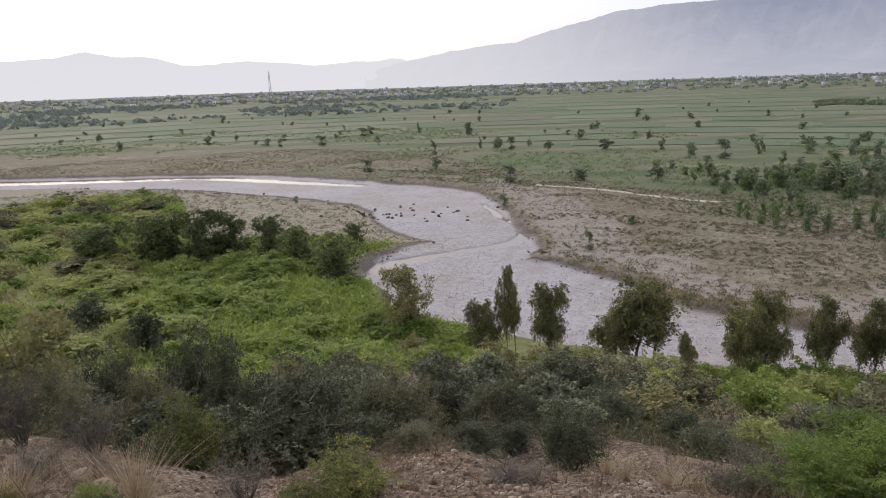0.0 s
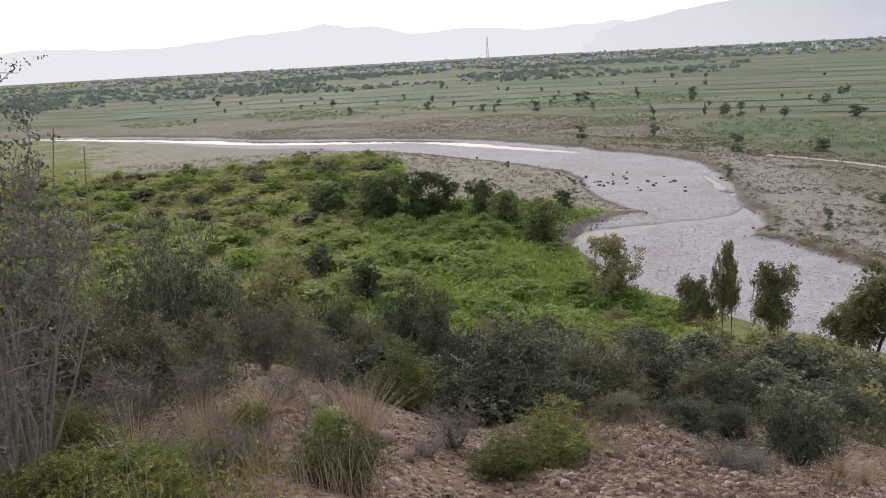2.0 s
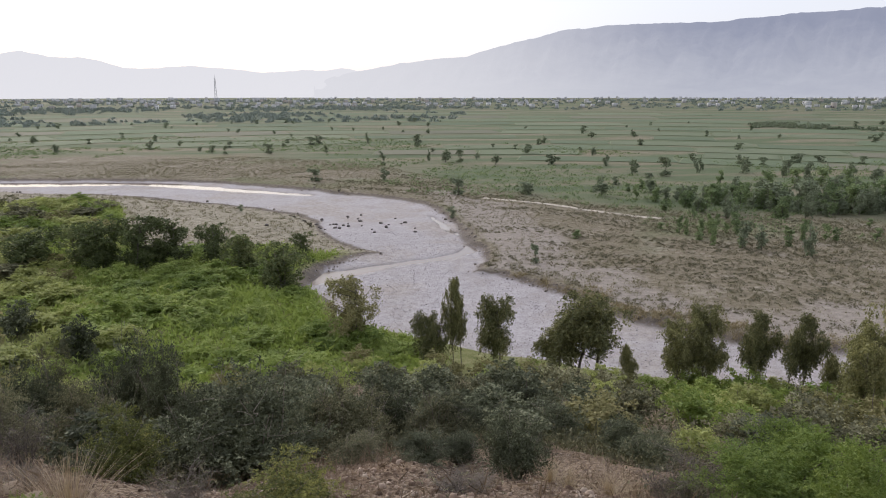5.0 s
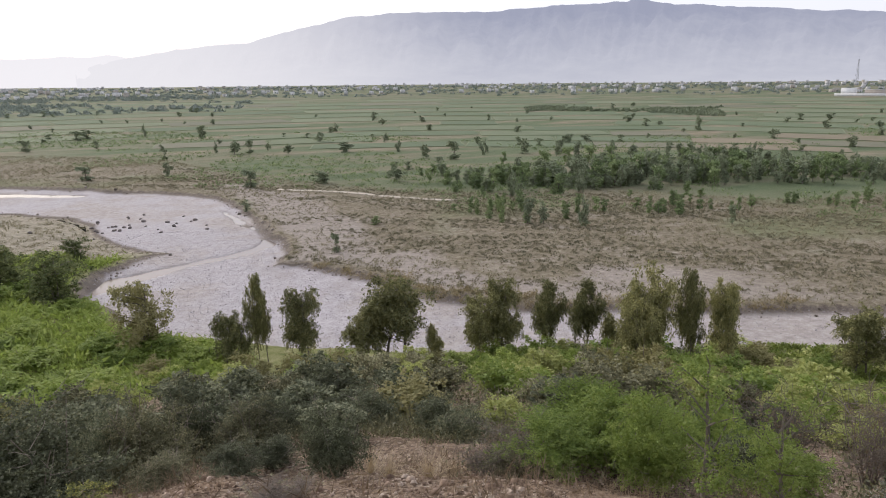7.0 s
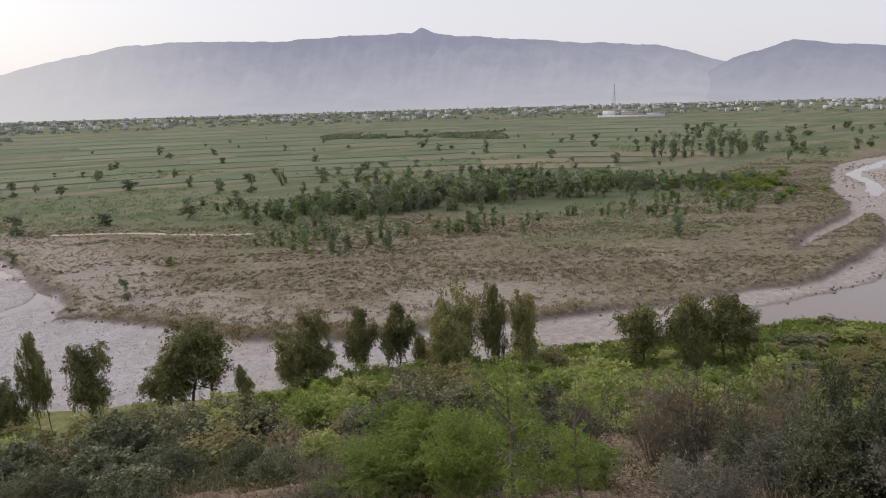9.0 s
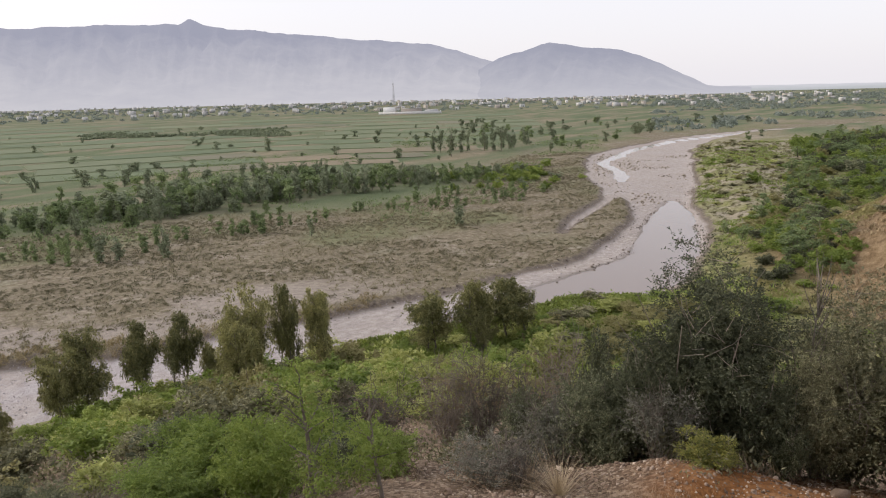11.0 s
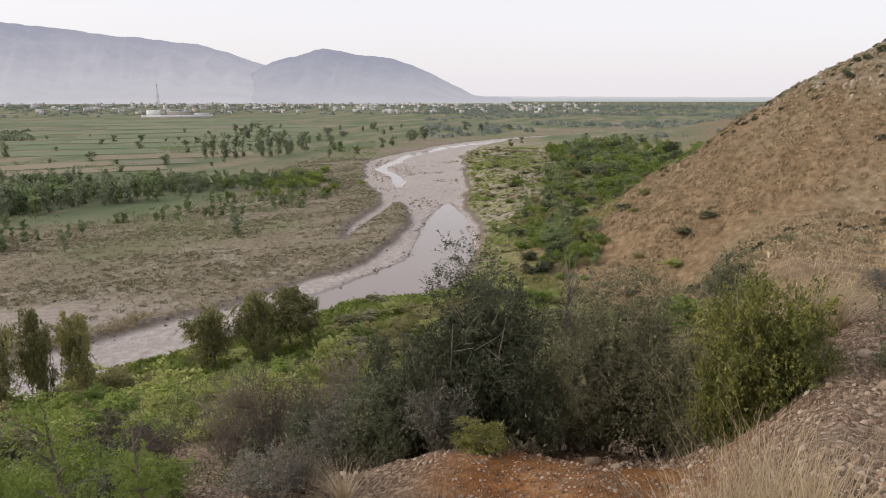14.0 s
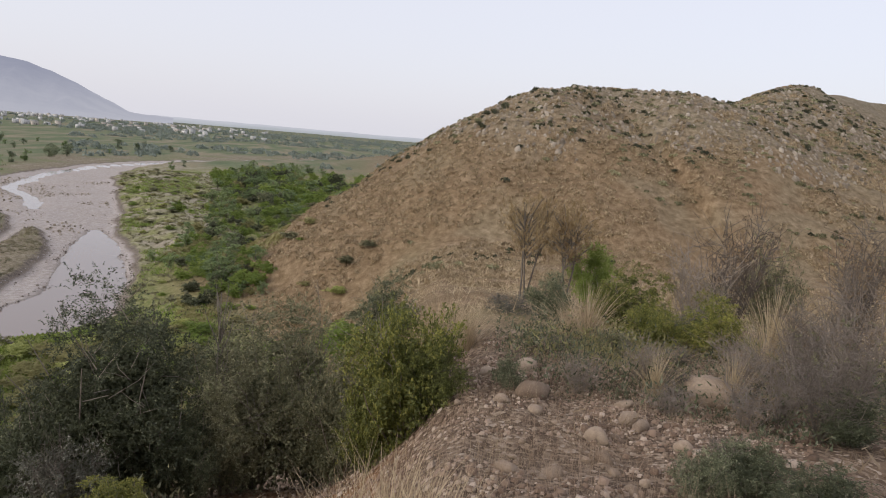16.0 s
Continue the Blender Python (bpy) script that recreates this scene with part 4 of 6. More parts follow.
POPLARS = [(1, 341, 5.5, 2.2), (23, 250, 4.1, 1.9), (105, 208, 4.3, 2.3), (124, 175, 4.5, 2.5), (131, 174, 5.3, 2.5), (172, 158, 4.1, 1.9), (120, 188, 4.3, 2.6), (101, 202, 3.9, 2.2), (247, 163, 9.5, 3.9), (253, 163, 9.2, 3.5), (236, 147, 11, 5.5), (253, 153, 10.3, 4.4),
           (259, 153, 9.1, 3.5), (265, 148, 8.2, 3.5), (267, 145, 9, 4.5), (266, 140, 10.2, 4.4), (275, 141, 8.7, 4.1), (282, 142, 7.9, 3.6), (301, 145, 8.3, 6), (272, 120, 4.7, 3.4), (89, 85, 3.2, 1.6), (61, 99, 3.8, 2.3), (59, 101, 4.2, 2.5), (66, 94, 4.8, 2.5)]
for x, y, h, w in FIELD_TREES_WEST + FIELD_TREES_MID:
    put("field_tree", x, y, h * 1.05, w * 1.05, 5, group="trees scattered in the fields")
for x, y, h, w in POPLARS:
    put("poplar", x, y, h * 1.05, w * 1.05, 4, group="upright trees in the fields")
for k in range(10):
    put("poplar", 145 + 2.4 * k + random.uniform(-0.6, 0.6), 165 - 1.5 * k, random.uniform(3.8, 5.2), 2.6, 4, group="row of poplars in the fields")
# ---- bushes on the slope below the camera ----
def clear_of(spots, x, y, gap):
    return all((x - a) ** 2 + (y - b) ** 2 > gap * gap for a, b in spots)


# bushes: kind, bearing, distance, height of the top over the river, width
WEST_SLOPE_BUSHES = [("yellow_near", 52.1, 5, 22.57, 0.55), ("yellow_near", 48.5, 7, 22, 0.79), ("grey_near", 44.9, 11, 21.86, 1.4), ("green_near", 44.1, 5.2, 22.19, 0.8), ("dark_near", 41.9, 12.5, 21.94, 1.24), ("grey_near", 41, 11.5, 21.29, 1.17), ("dark_near", 40.2, 14.5, 21.73, 1.56), ("dark_near", 37.5, 17, 21.81, 2.3), ("grey_near", 36.9, 12.5, 20.87, 1.21), ("yellow_near", 34.8, 7.2, 21.4, 0.4), ("dark_near", 33, 20, 18.67, 1.64), ("bare_brown", 32.3, 16, 19.55, 1.59), ("olive_mid", 31, 57, 11.02, 8.34), ("grey_near", 30.3, 22, 17.53, 2.02), ("green_near", 28.3, 6.6, 21.37, 0.41), ("grey_near", 28.2, 16, 19.12, 1.49), ("yellow_near", 28, 5, 21.87, 0.86), ("dark_near", 26.7, 24, 17.01, 2.23), ("dark_mid", 26.6, 74, 6.04, 3.8), ("grey_near", 24.9, 30, 15.35, 2.29), ("grey_near", 23.4, 18, 18.24, 1.71), ("dark_mid", 22.7, 64, 6.59, 3.35), ("yellow_near", 20.8, 11.8, 19.94, 1.45), ("dark_near", 20.1, 26, 16.58, 2.67)]
BELOW_CAMERA_BUSHES = [("dark_near", 16.8, 22, 17.5, 2.09), ("dark_near", 14.6, 13.5, 19.41, 1.78), ("yellow_near", 12.3, 7.2, 20.43, 0.87), ("dark_near", 11.2, 12.3, 20.23, 2.84), ("yellow_near", 7.7, 7.8, 20.67, 1.25), ("dark_near", 5.6, 14.5, 18.67, 1.39), ("grey_near", 2, 14, 19.07, 1.98), ("grey_near", 1.7, 11.8, 18.87, 1.24), ("dark_near", -0.9, 16, 18.22, 1.63), ("dark_near", -4.1, 11.2, 19.04, 1.15), ("grey_near", -5.8, 15, 18.16, 1.75), ("dark_near", -7.1, 15.5, 17.98, 1.57), ("dark_near", -7.7, 11.6, 18.96, 0.92), ("dark_near", -12.8, 10.2, 20.09, 1.22), ("dark_near", -16.6, 19, 16.27, 1.82), ("olive_mid", -19.9, 20, 16.2, 2.74), ("dark_near", -22.4, 16.5, 17.13, 1.34), ("dark_near", -24.8, 15, 17.59, 1.4), ("lime_mid", -27.5, 19, 15.99, 2.06), ("midgreen_mid", -28.2, 30, 12.4, 3.19), ("grey_near", -29.2, 9.4, 19.87, 1.18), ("green_near", -32.5, 9.6, 20.23, 1.64), ("midgreen_mid", -32.5, 27, 13.34, 3.22), ("green_near", -34.7, 17, 17.42, 2)]
EARTH_BANK_BUSHES = [("green_near", -37.2, 10.4, 20.24, 1.85), ("olive_mid", -37.4, 40, 9.81, 3.31), ("green_near", -37.9, 11, 19.52, 1.83), ("green_near", -40.9, 9.4, 20.71, 1.4), ("green_near", -41.5, 14, 18.5, 1.83), ("green_near", -46.5, 15, 18.18, 2.08), ("dark_near", -47.9, 12.5, 18.76, 1.41), ("midgreen_mid", -48.9, 38, 9.75, 3.9), ("green_near", -51.3, 11.5, 19.41, 1.58), ("lime_mid", -52.7, 44, 9.11, 5.16), ("bare_brown", -57.3, 18, 18.06, 2.37), ("bare_brown", -60.8, 17, 18.42, 2.33), ("silver_near", -61.1, 9.8, 20.09, 1.37), ("midgreen_mid", -62.2, 40, 9.69, 4.81), ("silver_near", -64.1, 10.2, 19.89, 0.82), ("dark_near", -64.4, 14, 18.82, 1.34), ("bare_brown", -64.7, 17, 18.07, 2.01), ("lime_mid", -67, 46, 9.25, 5.29), ("bare_brown", -67, 21, 17.51, 2.42), ("silver_near", -67.3, 13, 19.17, 1.69), ("dark_near", -67.5, 13.5, 19.41, 1.56), ("dark_near", -70.4, 12.6, 19.8, 1.53), ("dark_near", -70.7, 17, 19.2, 1.63)]
STONY_BENCH_BUSHES = [("dark_near", -71.3, 12.8, 19.77, 1.62), ("dark_near", -73.3, 13.2, 20.26, 1.92), ("dark_near", -74.1, 12.6, 20.67, 2.11), ("silver_near", -75.9, 11, 20.44, 1.31), ("dark_near", -76.8, 12, 21.14, 1.73), ("dark_near", -77, 13.5, 20.71, 1.71), ("dark_tall", -79.5, 12.6, 22.48, 3.02), ("yellow_near", -79.6, 10, 20.16, 0.85), ("dark_near", -83, 12.6, 20.99, 1.38), ("dark_near", -85.1, 12, 20.36, 1.12), ("fine_near", -87.7, 12.6, 21.06, 1.77), ("fine_near", -89.7, 13.5, 21.89, 3.15), ("fine_near", -94.6, 13, 21.84, 2.25), ("fine_near", -96.9, 12.4, 21.33, 1.65), ("dark_near", -99.4, 26, 20.05, 2.54), ("yellow_near", -99.6, 10.6, 21.69, 1.06), ("yellow_near", -101.8, 10.6, 22.68, 1.88), ("yellow_near", -104.4, 10.4, 22.14, 1.14), ("silver_near", -109.5, 19, 20.84, 1.55), ("dark_near", -110.7, 10.6, 22.03, 0.53), ("dark_near", -112.7, 22, 21.4, 1.59), ("green_near", -115.7, 30, 21.49, 2.26), ("grey_near", -118.5, 14, 21.59, 0.77), ("yellow_near", -119.1, 20, 22.21, 2.18)]
BENCH_EDGE_BUSHES = [("yellow_near", -121, 16.5, 21.99, 1.4), ("grey_near", -123.5, 18, 21.69, 1.92), ("yellow_near", -125.4, 17, 22.24, 1.78), ("dark_near", -126.9, 7.2, 22.42, 0.64), ("grey_near", -128.9, 26, 22.9, 2.07), ("dark_near", -130, 7.6, 22.55, 0.93), ("dark_near", -134.8, 7, 22.73, 0.86), ("dark_near", -135.6, 11, 22.31, 0.98)]
WEST_END_BUSHES = [("silver_tall", 52.5, 5.6, 26.2, 1.7), ("grey_near", 49, 10.5, 23.2, 2.4), ("yellow_near", 47.5, 4.9, 22.6, 1.2)]
taken = []
for kind, az, r, top, w in WEST_SLOPE_BUSHES + BELOW_CAMERA_BUSHES + EARTH_BANK_BUSHES + STONY_BENCH_BUSHES + BENCH_EDGE_BUSHES + WEST_END_BUSHES:
    x, y = polar(az, r)
    taken.append((x, y))
    put(kind, x, y, max(0.6, top - gz(x, y)), w, 3)
NEAR_SHRUBS = [("bare_brown", 49.2, 8.8, 1.25, 0.78), ("bare_brown", 43.8, 9.4, 1.1, 1.02), ("bare_brown", 38.4, 9.5, 0.98, 0.93), ("bare", 31.9, 9.2, 0.46, 1.02), ("bare", 28.2, 9.2, 0.35, 0.64), ("bare", 27.6, 13, 1.02, 1.23), ("bare", 19.5, 7.6, 0.31, 0.63), ("bare", 16.7, 8.4, 0.66, 0.99), ("bare", -6.9, 8.4, 0.3, 1.08), ("bare", -9.6, 8.4, 0.3, 0.61), ("bare", -26, 9.4, 0.56, 0.89), ("bare_brown", -28.6, 10.5, 0.67, 1.14), ("bare_brown", -51.4, 18, 2.23, 2.33), ("bare", -63.5, 9.6, 0.93, 1), ("bare", -113.9, 14, 0.31, 1.01), ("bare", -116.2, 11.2, 0.71, 0.89), ("bare_brown", -121.1, 12.2, 0.9, 1.03), ("bare", -123.5, 12, 0.58, 0.82), ("bare_brown", -124, 20, 2.9, 2.25), ("bare_brown", -126.4, 22, 3.86, 2.74), ("bare_brown", -127.9, 12.5, 1.18, 1.19), ("bare", -128.4, 8.4, 0.42, 0.62)]
BENCH_SHRUBS = [("bare", -131.1, 11.5, 1.16, 1.06), ("bare_brown", -131.8, 16, 1.83, 1.69), ("bare", -132.1, 13, 1.52, 1.73), ("bare", -133.8, 11, 1.32, 1.21), ("bare_brown", -134.3, 20, 3.73, 2.31), ("bare_brown", -134.9, 15, 2.41, 1.52), ("bare", -135, 12.5, 1.72, 1.61)] + [("bare_brown", 52, 8.6, 1.8, 2.2), ("bare_brown", 47, 7.6, 1.1, 1.6)]
wild = random.Random(12)
for k in range(9):
    NEAR_SHRUBS.append(("bare_brown", wild.uniform(36, 54), wild.uniform(4.8, 8.0), wild.uniform(0.4, 0.7), wild.uniform(0.5, 0.9)))
for k in range(12):
    NEAR_SHRUBS.append(("bare_brown" if k % 3 else "bare", wild.uniform(-136, -118), wild.uniform(10.5, 16), wild.uniform(0.4, 0.9), wild.uniform(0.7, 1.2)))
for kind, az, r, h, w in NEAR_SHRUBS + BENCH_SHRUBS:
    x, y = polar(az, r)
    taken.append((x, y))
    put(kind, x, y, h, w * 1.1, 3)
for az, r, h, w in [(-45.5, 8.4, 2.3, 1.3), (-51.5, 8.6, 1.7, 1.0), (-86.5, 13.0, 4.7, 0.7), (-95, 13.6, 3.9, 0.6), (-98, 14.2, 3.1, 0.55)]:
    x, y = polar(az, r)
    put("thin_near" if az > -80 else "thorn_stem", x, y, h, w, 3)
TUFTS = [(-107.5, 3.3, 1.0, 0.8), (-109, 3.6, 0.8, 0.8), (-99.5, 3.5, 1.2, 0.9), (-102.5, 3.4, 1.25, 1.0), (-105.2, 3.6, 1.1, 0.9), (-96.5, 3.9, 0.9, 0.8), (-93, 4.2, 0.8, 0.8), (-101, 4.2, 1.1, 0.9), (-104, 4.4, 1.0, 0.9), (-98, 4.5, 1.0, 0.9), (-106.5, 4.3, 0.7, 0.7), (-95, 5.0, 0.9, 0.8)]
FAR_TUFTS = [(25.3, 7.6, 0.96, 0.8), (-16, 10.8, 0.6, 0.45), (-21.2, 9.6, 0.5, 0.55), (-17.7, 10, 0.55, 0.4), (-23.5, 9.9, 0.45, 0.5), (-104.8, 15, 2.13, 1.82), (-106.7, 14, 1.21, 1.02), (-116, 17, 1.76, 1.88), (-114.5, 16, 1.12, 1.15), (-129.6, 16, 2.2, 1.25), (-131.7, 17, 2.2, 1.66), (-122.1, 11.6, 0.95, 0.8), (-127.6, 11.8, 1.14, 0.78), (-67.4, 9, 0.61, 0.72), (-64.7, 9.6, 0.69, 0.59), (39, 6.5, 1.06, 0.53), (44.5, 6, 1.12, 0.51), (33.5, 8.2, 0.56, 0.56)]
for az, r, h, w in TUFTS:
    x, y = polar(az, r)
    put("straw_tuft", x, y, h, w, 4)
for az, r, h, w in FAR_TUFTS:
    x, y = polar(az, r)
    put("tuft", x, y, h, w, 4)
for az, r, h in [(-110.8, 28, 4.5), (-113.2, 28, 4.4)]:
    x, y = polar(az, r)
    put("wispy", x, y, h, h * 0.7, 2)

rng = np.random.default_rng(5)
count = 0
for k in range(4000):
    if count >= 230:
        break
    az, r = rng.uniform(-80, 62), math.sqrt(rng.uniform(13.5 ** 2, 54 ** 2))
    x, y = polar(az, r)
    size = rng.uniform(1.5, 3.0) * (1 if r > 22 else 0.8)
    if not clear_of(taken, x, y, size * 0.62):
        continue
    taken.append((x, y))
    count += 1
    bright = (r - 30) / 22 + rng.normal() * 0.2 + (0.5 if -60 < az < -22 else 0)
    kind = "dark_mid" if bright < 0.15 else "grey_mid" if bright < 0.38 else "olive_mid" if rng.random() < 0.22 else "lime_mid" if bright < 0.72 or az > 22 else "green_mid"
    put(kind, x, y, size * rng.uniform(0.62, 0.9), size * 1.15, 3)

# ---- lush growth on the terrace ----
count = 0
for k in range(5000):
    if count >= 270:
        break
    az, r = rng.uniform(-4, 48), math.sqrt(rng.uniform(52 ** 2, 165 ** 2))
    x, y = polar(az, r)
    g = over(np.array([x]), np.array([y]))
    if g["bed"][0] < 4 or g["near"][0] < 0.9 or g["bar"][0] > 0.45 or not clear_of(taken, x, y, 1.6 + r * 0.012):
        continue
    taken.append((x, y))
    count += 1
    size = rng.uniform(2.0, 3.6) * (1 + r / 220)
    kind = rng.choice(["lime_", "lime_", "green_"] if az > 20 and r < 92 else ["lime_", "lime_", "olive_", "grey_", "midgreen_"] if az > 20 else ["green_", "midgreen_", "midgreen_", "green_"]) + ("mid" if r < 72 else "far")
    put(kind, x, y, size * rng.uniform(0.34, 0.55), size * 1.25, 3)
# along the bank to the east and the wooded foot of the dry hill
count = 0
for k in range(6000):
    if count >= 420:
        break
    az, r = rng.uniform(-97, -40), math.sqrt(rng.uniform(40 ** 2, 330 ** 2))
    x, y = polar(az, r)
    g = over(np.array([x]), np.array([y]))
    if g["bed"][0] < 2.5 or g["near"][0] < 0.9 or (g["hill"][0] > 0.35 and g["z"][0] > 12) or g["z"][0] > 15 or not clear_of(taken, x, y, 1.5 + r * 0.010):
        continue
    taken.append((x, y))
    count += 1
    foot = g["bed"][0] > 34 and az < -84
    size = rng.uniform(1.6, 3.0) * (1 + r / 300) if foot else rng.uniform(1.2, 2.6)
    if not foot and rng.random() < 0.12:
        continue
    kind = rng.choice(["midgreen_far", "dark_far", "midgreen_far", "sapling"] if foot else ["olive_far", "midgreen_far", "grey_far", "grey_far", "lime_far"])
    put(kind, x, y, size * (rng.uniform(0.6, 1.0) if foot else rng.uniform(0.3, 0.5)), size * 1.3, 3)

# the thick green belt between the river flat and the dry hill
BELT = np.array([(88, 6, 4), (106, 9, 5), (126, 12, 7), (168, 12, 10), (266, 7, 14), (372, 2, 18)], float)
BELT_FINE = refine(BELT, 6)
for k in range(250):
    t = rng.random() ** 1.1 * (len(BELT_FINE) - 1.01)
    a, b = BELT_FINE[int(t)], BELT_FINE[int(t) + 1]
    x, y, half = a + (b - a) * (t - int(t))
    y += rng.normal() * half * 0.55
    size = rng.uniform(1.8, 3.4) * (0.45 + x / 280)
    kind = rng.choice(["midgreen_far", "belt_tree", "midgreen_far", "belt_tree", "olive_far", "dark_far"])
    put(kind, x, y, size * rng.uniform(0.6, 1.0) * (1.3 if kind == "belt_tree" else 1), size * 1.25, 3)
    taken.append((x, y))

count = 0
for k in range(2500):
    if count >= 130:
        break
    az, r = rng.uniform(-84, -32), rng.uniform(42, 78)
    x, y = polar(az, r)
    g = over(np.array([x]), np.array([y]))
    if g["bed"][0] < (6.0 if az < -50 else 2.0) or g["near"][0] < 0.9 or not clear_of(taken, x, y, 1.7):
        continue
    taken.append((x, y))
    count += 1
    size = rng.uniform(2.0, 3.6)
    put(rng.choice(["olive_mid", "midgreen_mid", "grey_mid", "lime_mid", "olive_mid"]), x, y, size * rng.uniform(0.5, 0.85) * (0.6 if az < -50 else 1), size * 1.2, 3)

# ---- thicket between the flood plain and the fields ----
for k in range(380):
    t = rng.random()
    x, y = 64 + 130 * t + rng.normal() * 3, 130 - 42 * t + abs(rng.normal()) * 17 + rng.uniform(-6, 6) + 8 * math.sin(3 * t)
    tall = rng.uniform(2.6, 5.2) * (0.65 + 0.6 * math.sin(math.pi * min(1, t * 1.1)))
    put(rng.choice(["sapling", "sapling", "poplar", "field_tree"]), x, y, tall, tall * rng.uniform(0.5, 0.85), 4, group="riverside thicket")
for k in range(85):
    t = rng.random()
    x, y = 45 + 110 * t + rng.normal() * 6, 114 - 40 * t + abs(rng.normal()) * 9 - 5
    put("sapling", x, y, rng.uniform(1.4, 3.4), rng.uniform(1.1, 2.0), 4, group="riverside thicket")
for k in range(55):
    x, y = rng.normal(182, 14), rng.normal(92, 9)
    size = rng.uniform(2.0, 3.8)
    put(rng.choice(["midgreen_far", "green_far", "midgreen_far", "poplar"]), x, y, size * rng.uniform(0.55, 0.9), size * 1.2, 3, group="riverside thicket")
for k in range(120):
    az, r = rng.uniform(-58, 38), rng.uniform(250, 620)
    x, y = polar(az, r)
    if over(np.array([x]), np.array([y]))["field"][0] < 5:
        continue
    h = rng.uniform(1.6, 4.2)
    put(rng.choice(["field_tree", "field_tree", "poplar"]), x, y, h, h * 1.2, 5, group="trees scattered in the fields")
for k in range(70):
    az, r = rng.uniform(-82, -58), rng.uniform(290, 620)
    x, y = polar(az, r)
    g = over(np.array([x]), np.array([y]))
    if g["bed"][0] < 8:
        continue
    h = rng.uniform(3, 7)
    put(rng.choice(["field_tree", "poplar", "sapling"]), x, y, h, h * 0.95, 5, group="trees scattered in the fields")


# ---- uncountable growth, each in one mesh ----
def scatter(name, label, category, mat, pts, sizes, per, leaf, tall=0.6, seed=1, aspect=0.5, dome=False):
    """Low clumps of leaves at many spots, joined."""
    q = np.random.default_rng(seed)
    n = len(pts)
    z = over(pts[:, 0], pts[:, 1])["z"]
    c = np.repeat(np.column_stack([pts, z]), per, 0)
    s = np.repeat(sizes, per)
    v = q.normal(size=(n * per, 3)) * 0.38
    if dome:
        v *= (0.5 * (0.55 + 0.45 * q.random(n * per)) / np.linalg.norm(v, axis=1))[:, None]
    v[:, 2] = np.abs(v[:, 2]) * tall
    c = c + v * s[:, None]
    d = q.normal(size=(n * per, 3)) * (0.6, 0.6, 0.5) + (0, 0, 0.8)
    d /= np.linalg.norm(d, axis=1)[:, None]
    w = np.cross(d, q.normal(size=(n * per, 3)))
    w /= np.linalg.norm(w, axis=1)[:, None] + 1e-6
    L = (s * leaf * (0.6 + 0.8 * q.random(n * per)))[:, None]
    V = np.stack([c - d * L * 0.5 - w * L * aspect * 0.4, c - d * L * 0.5 + w * L * aspect * 0.4, c + d * L * 0.5], 1).reshape(-1, 3)
    tone = np.repeat(np.clip(0.5 + 0.3 * q.normal(size=n), 0, 1), per * 3)
    tagged(new(name, mesh_np(name, V, np.arange(len(V)).reshape(-1, 3), mat, tone=tone)), label, category, kind="stuff")


def spots(n, az0, az1, r0, r1, test, seed):
    q = np.random.default_rng(seed)
    az, r = np.radians(q.uniform(az0, az1, n * 6)), np.sqrt(q.uniform(r0 * r0, r1 * r1, n * 6))
    x, y = -np.sin(az) * r, np.cos(az) * r
    ok = test(over(x, y), x, y)
    return np.stack([x[ok], y[ok]], 1)[:n]


q = np.random.default_rng(9)
def streaks(x, y):
    """Bands of thicker scrub drawn out along the river's way."""
    u, v = x * 0.82 - y * 0.57, x * 0.57 + y * 0.82
    return fbm(u * 0.28, v, 5.0, 57, 3)


P = spots(19000, -75, 32, 62, 280, lambda g, x, y: (g["near"] < 0.1) & (g["bed"] > 1.4) & (g["field"] < 10) & (fbm(x, y, 12, 51, 3) > -0.42 + 0.24 * g["sand"]), 11)
scatter("scrub", "brown dry scrub tufts on the flood plain", "scrub", M_SCRUB, P, q.uniform(0.3, 0.7, len(P)) * (0.7 + 0.9 * np.clip(fbm(P[:, 0], P[:, 1], 25, 55, 3) + 0.3, 0, 0.7)), 9, 0.5, 0.6, 3)
P = spots(13000, -78, 6, 62, 290, lambda g, x, y: (g["near"] < 0.1) & (g["bed"] > 1.4) & (g["field"] < 6) & (streaks(x, y) > -0.16 + 0.32 * g["sand"] + 0.5 * smooth(np.degrees(np.arctan2(-x, y)), -16, 4)), 66)
scatter("scrub_clumps", "rounded grey-brown scrub clumps in bands on the flood plain", "scrub", M_SCRUBDARK, P, q.uniform(0.4, 0.95, len(P)), 20, 0.32, 0.75, 67, 0.42, True)
P = spots(420, -52, -12, 60, 92, lambda g, x, y: (g["near"] < 0.1) & (g["bed"] > 0.3) & (g["bed"] + fbm(x, y, 5, 25, 2) * 5 < 2.6), 24)
scatter("reeds", "dry yellowish reeds along the gravel bank", "reeds", M_REED, P, q.uniform(0.5, 1.0, len(P)), 30, 0.5, 0.8, 25, 0.22)
P = spots(6000, -70, 40, 120, 420, lambda g, x, y: (g["near"] < 0.1) & (g["field"] > -12) & (g["field"] < 120) & (fbm(x, y, 35, 61, 3) > 0.02), 12)
scatter("green_scrub", "patchy green scrub at the edge of the fields", "scrub", M_SAPLING, P, q.uniform(0.6, 1.6, len(P)), 12, 0.45, 0.6, 4)
P = spots(7500, -6, 24, 45, 175, lambda g, x, y: (g["near"] > 0.9) & (g["bed"] > 2.5) & (g["bar"] < 0.5) & (g["slope"] < 0.7), 13)
scatter("terrace_growth", "lush bright green low growth on the terrace", "undergrowth", M_BRIGHTLEAF, P, q.uniform(0.7, 1.7, len(P)), 18, 0.34, 0.75, 5)
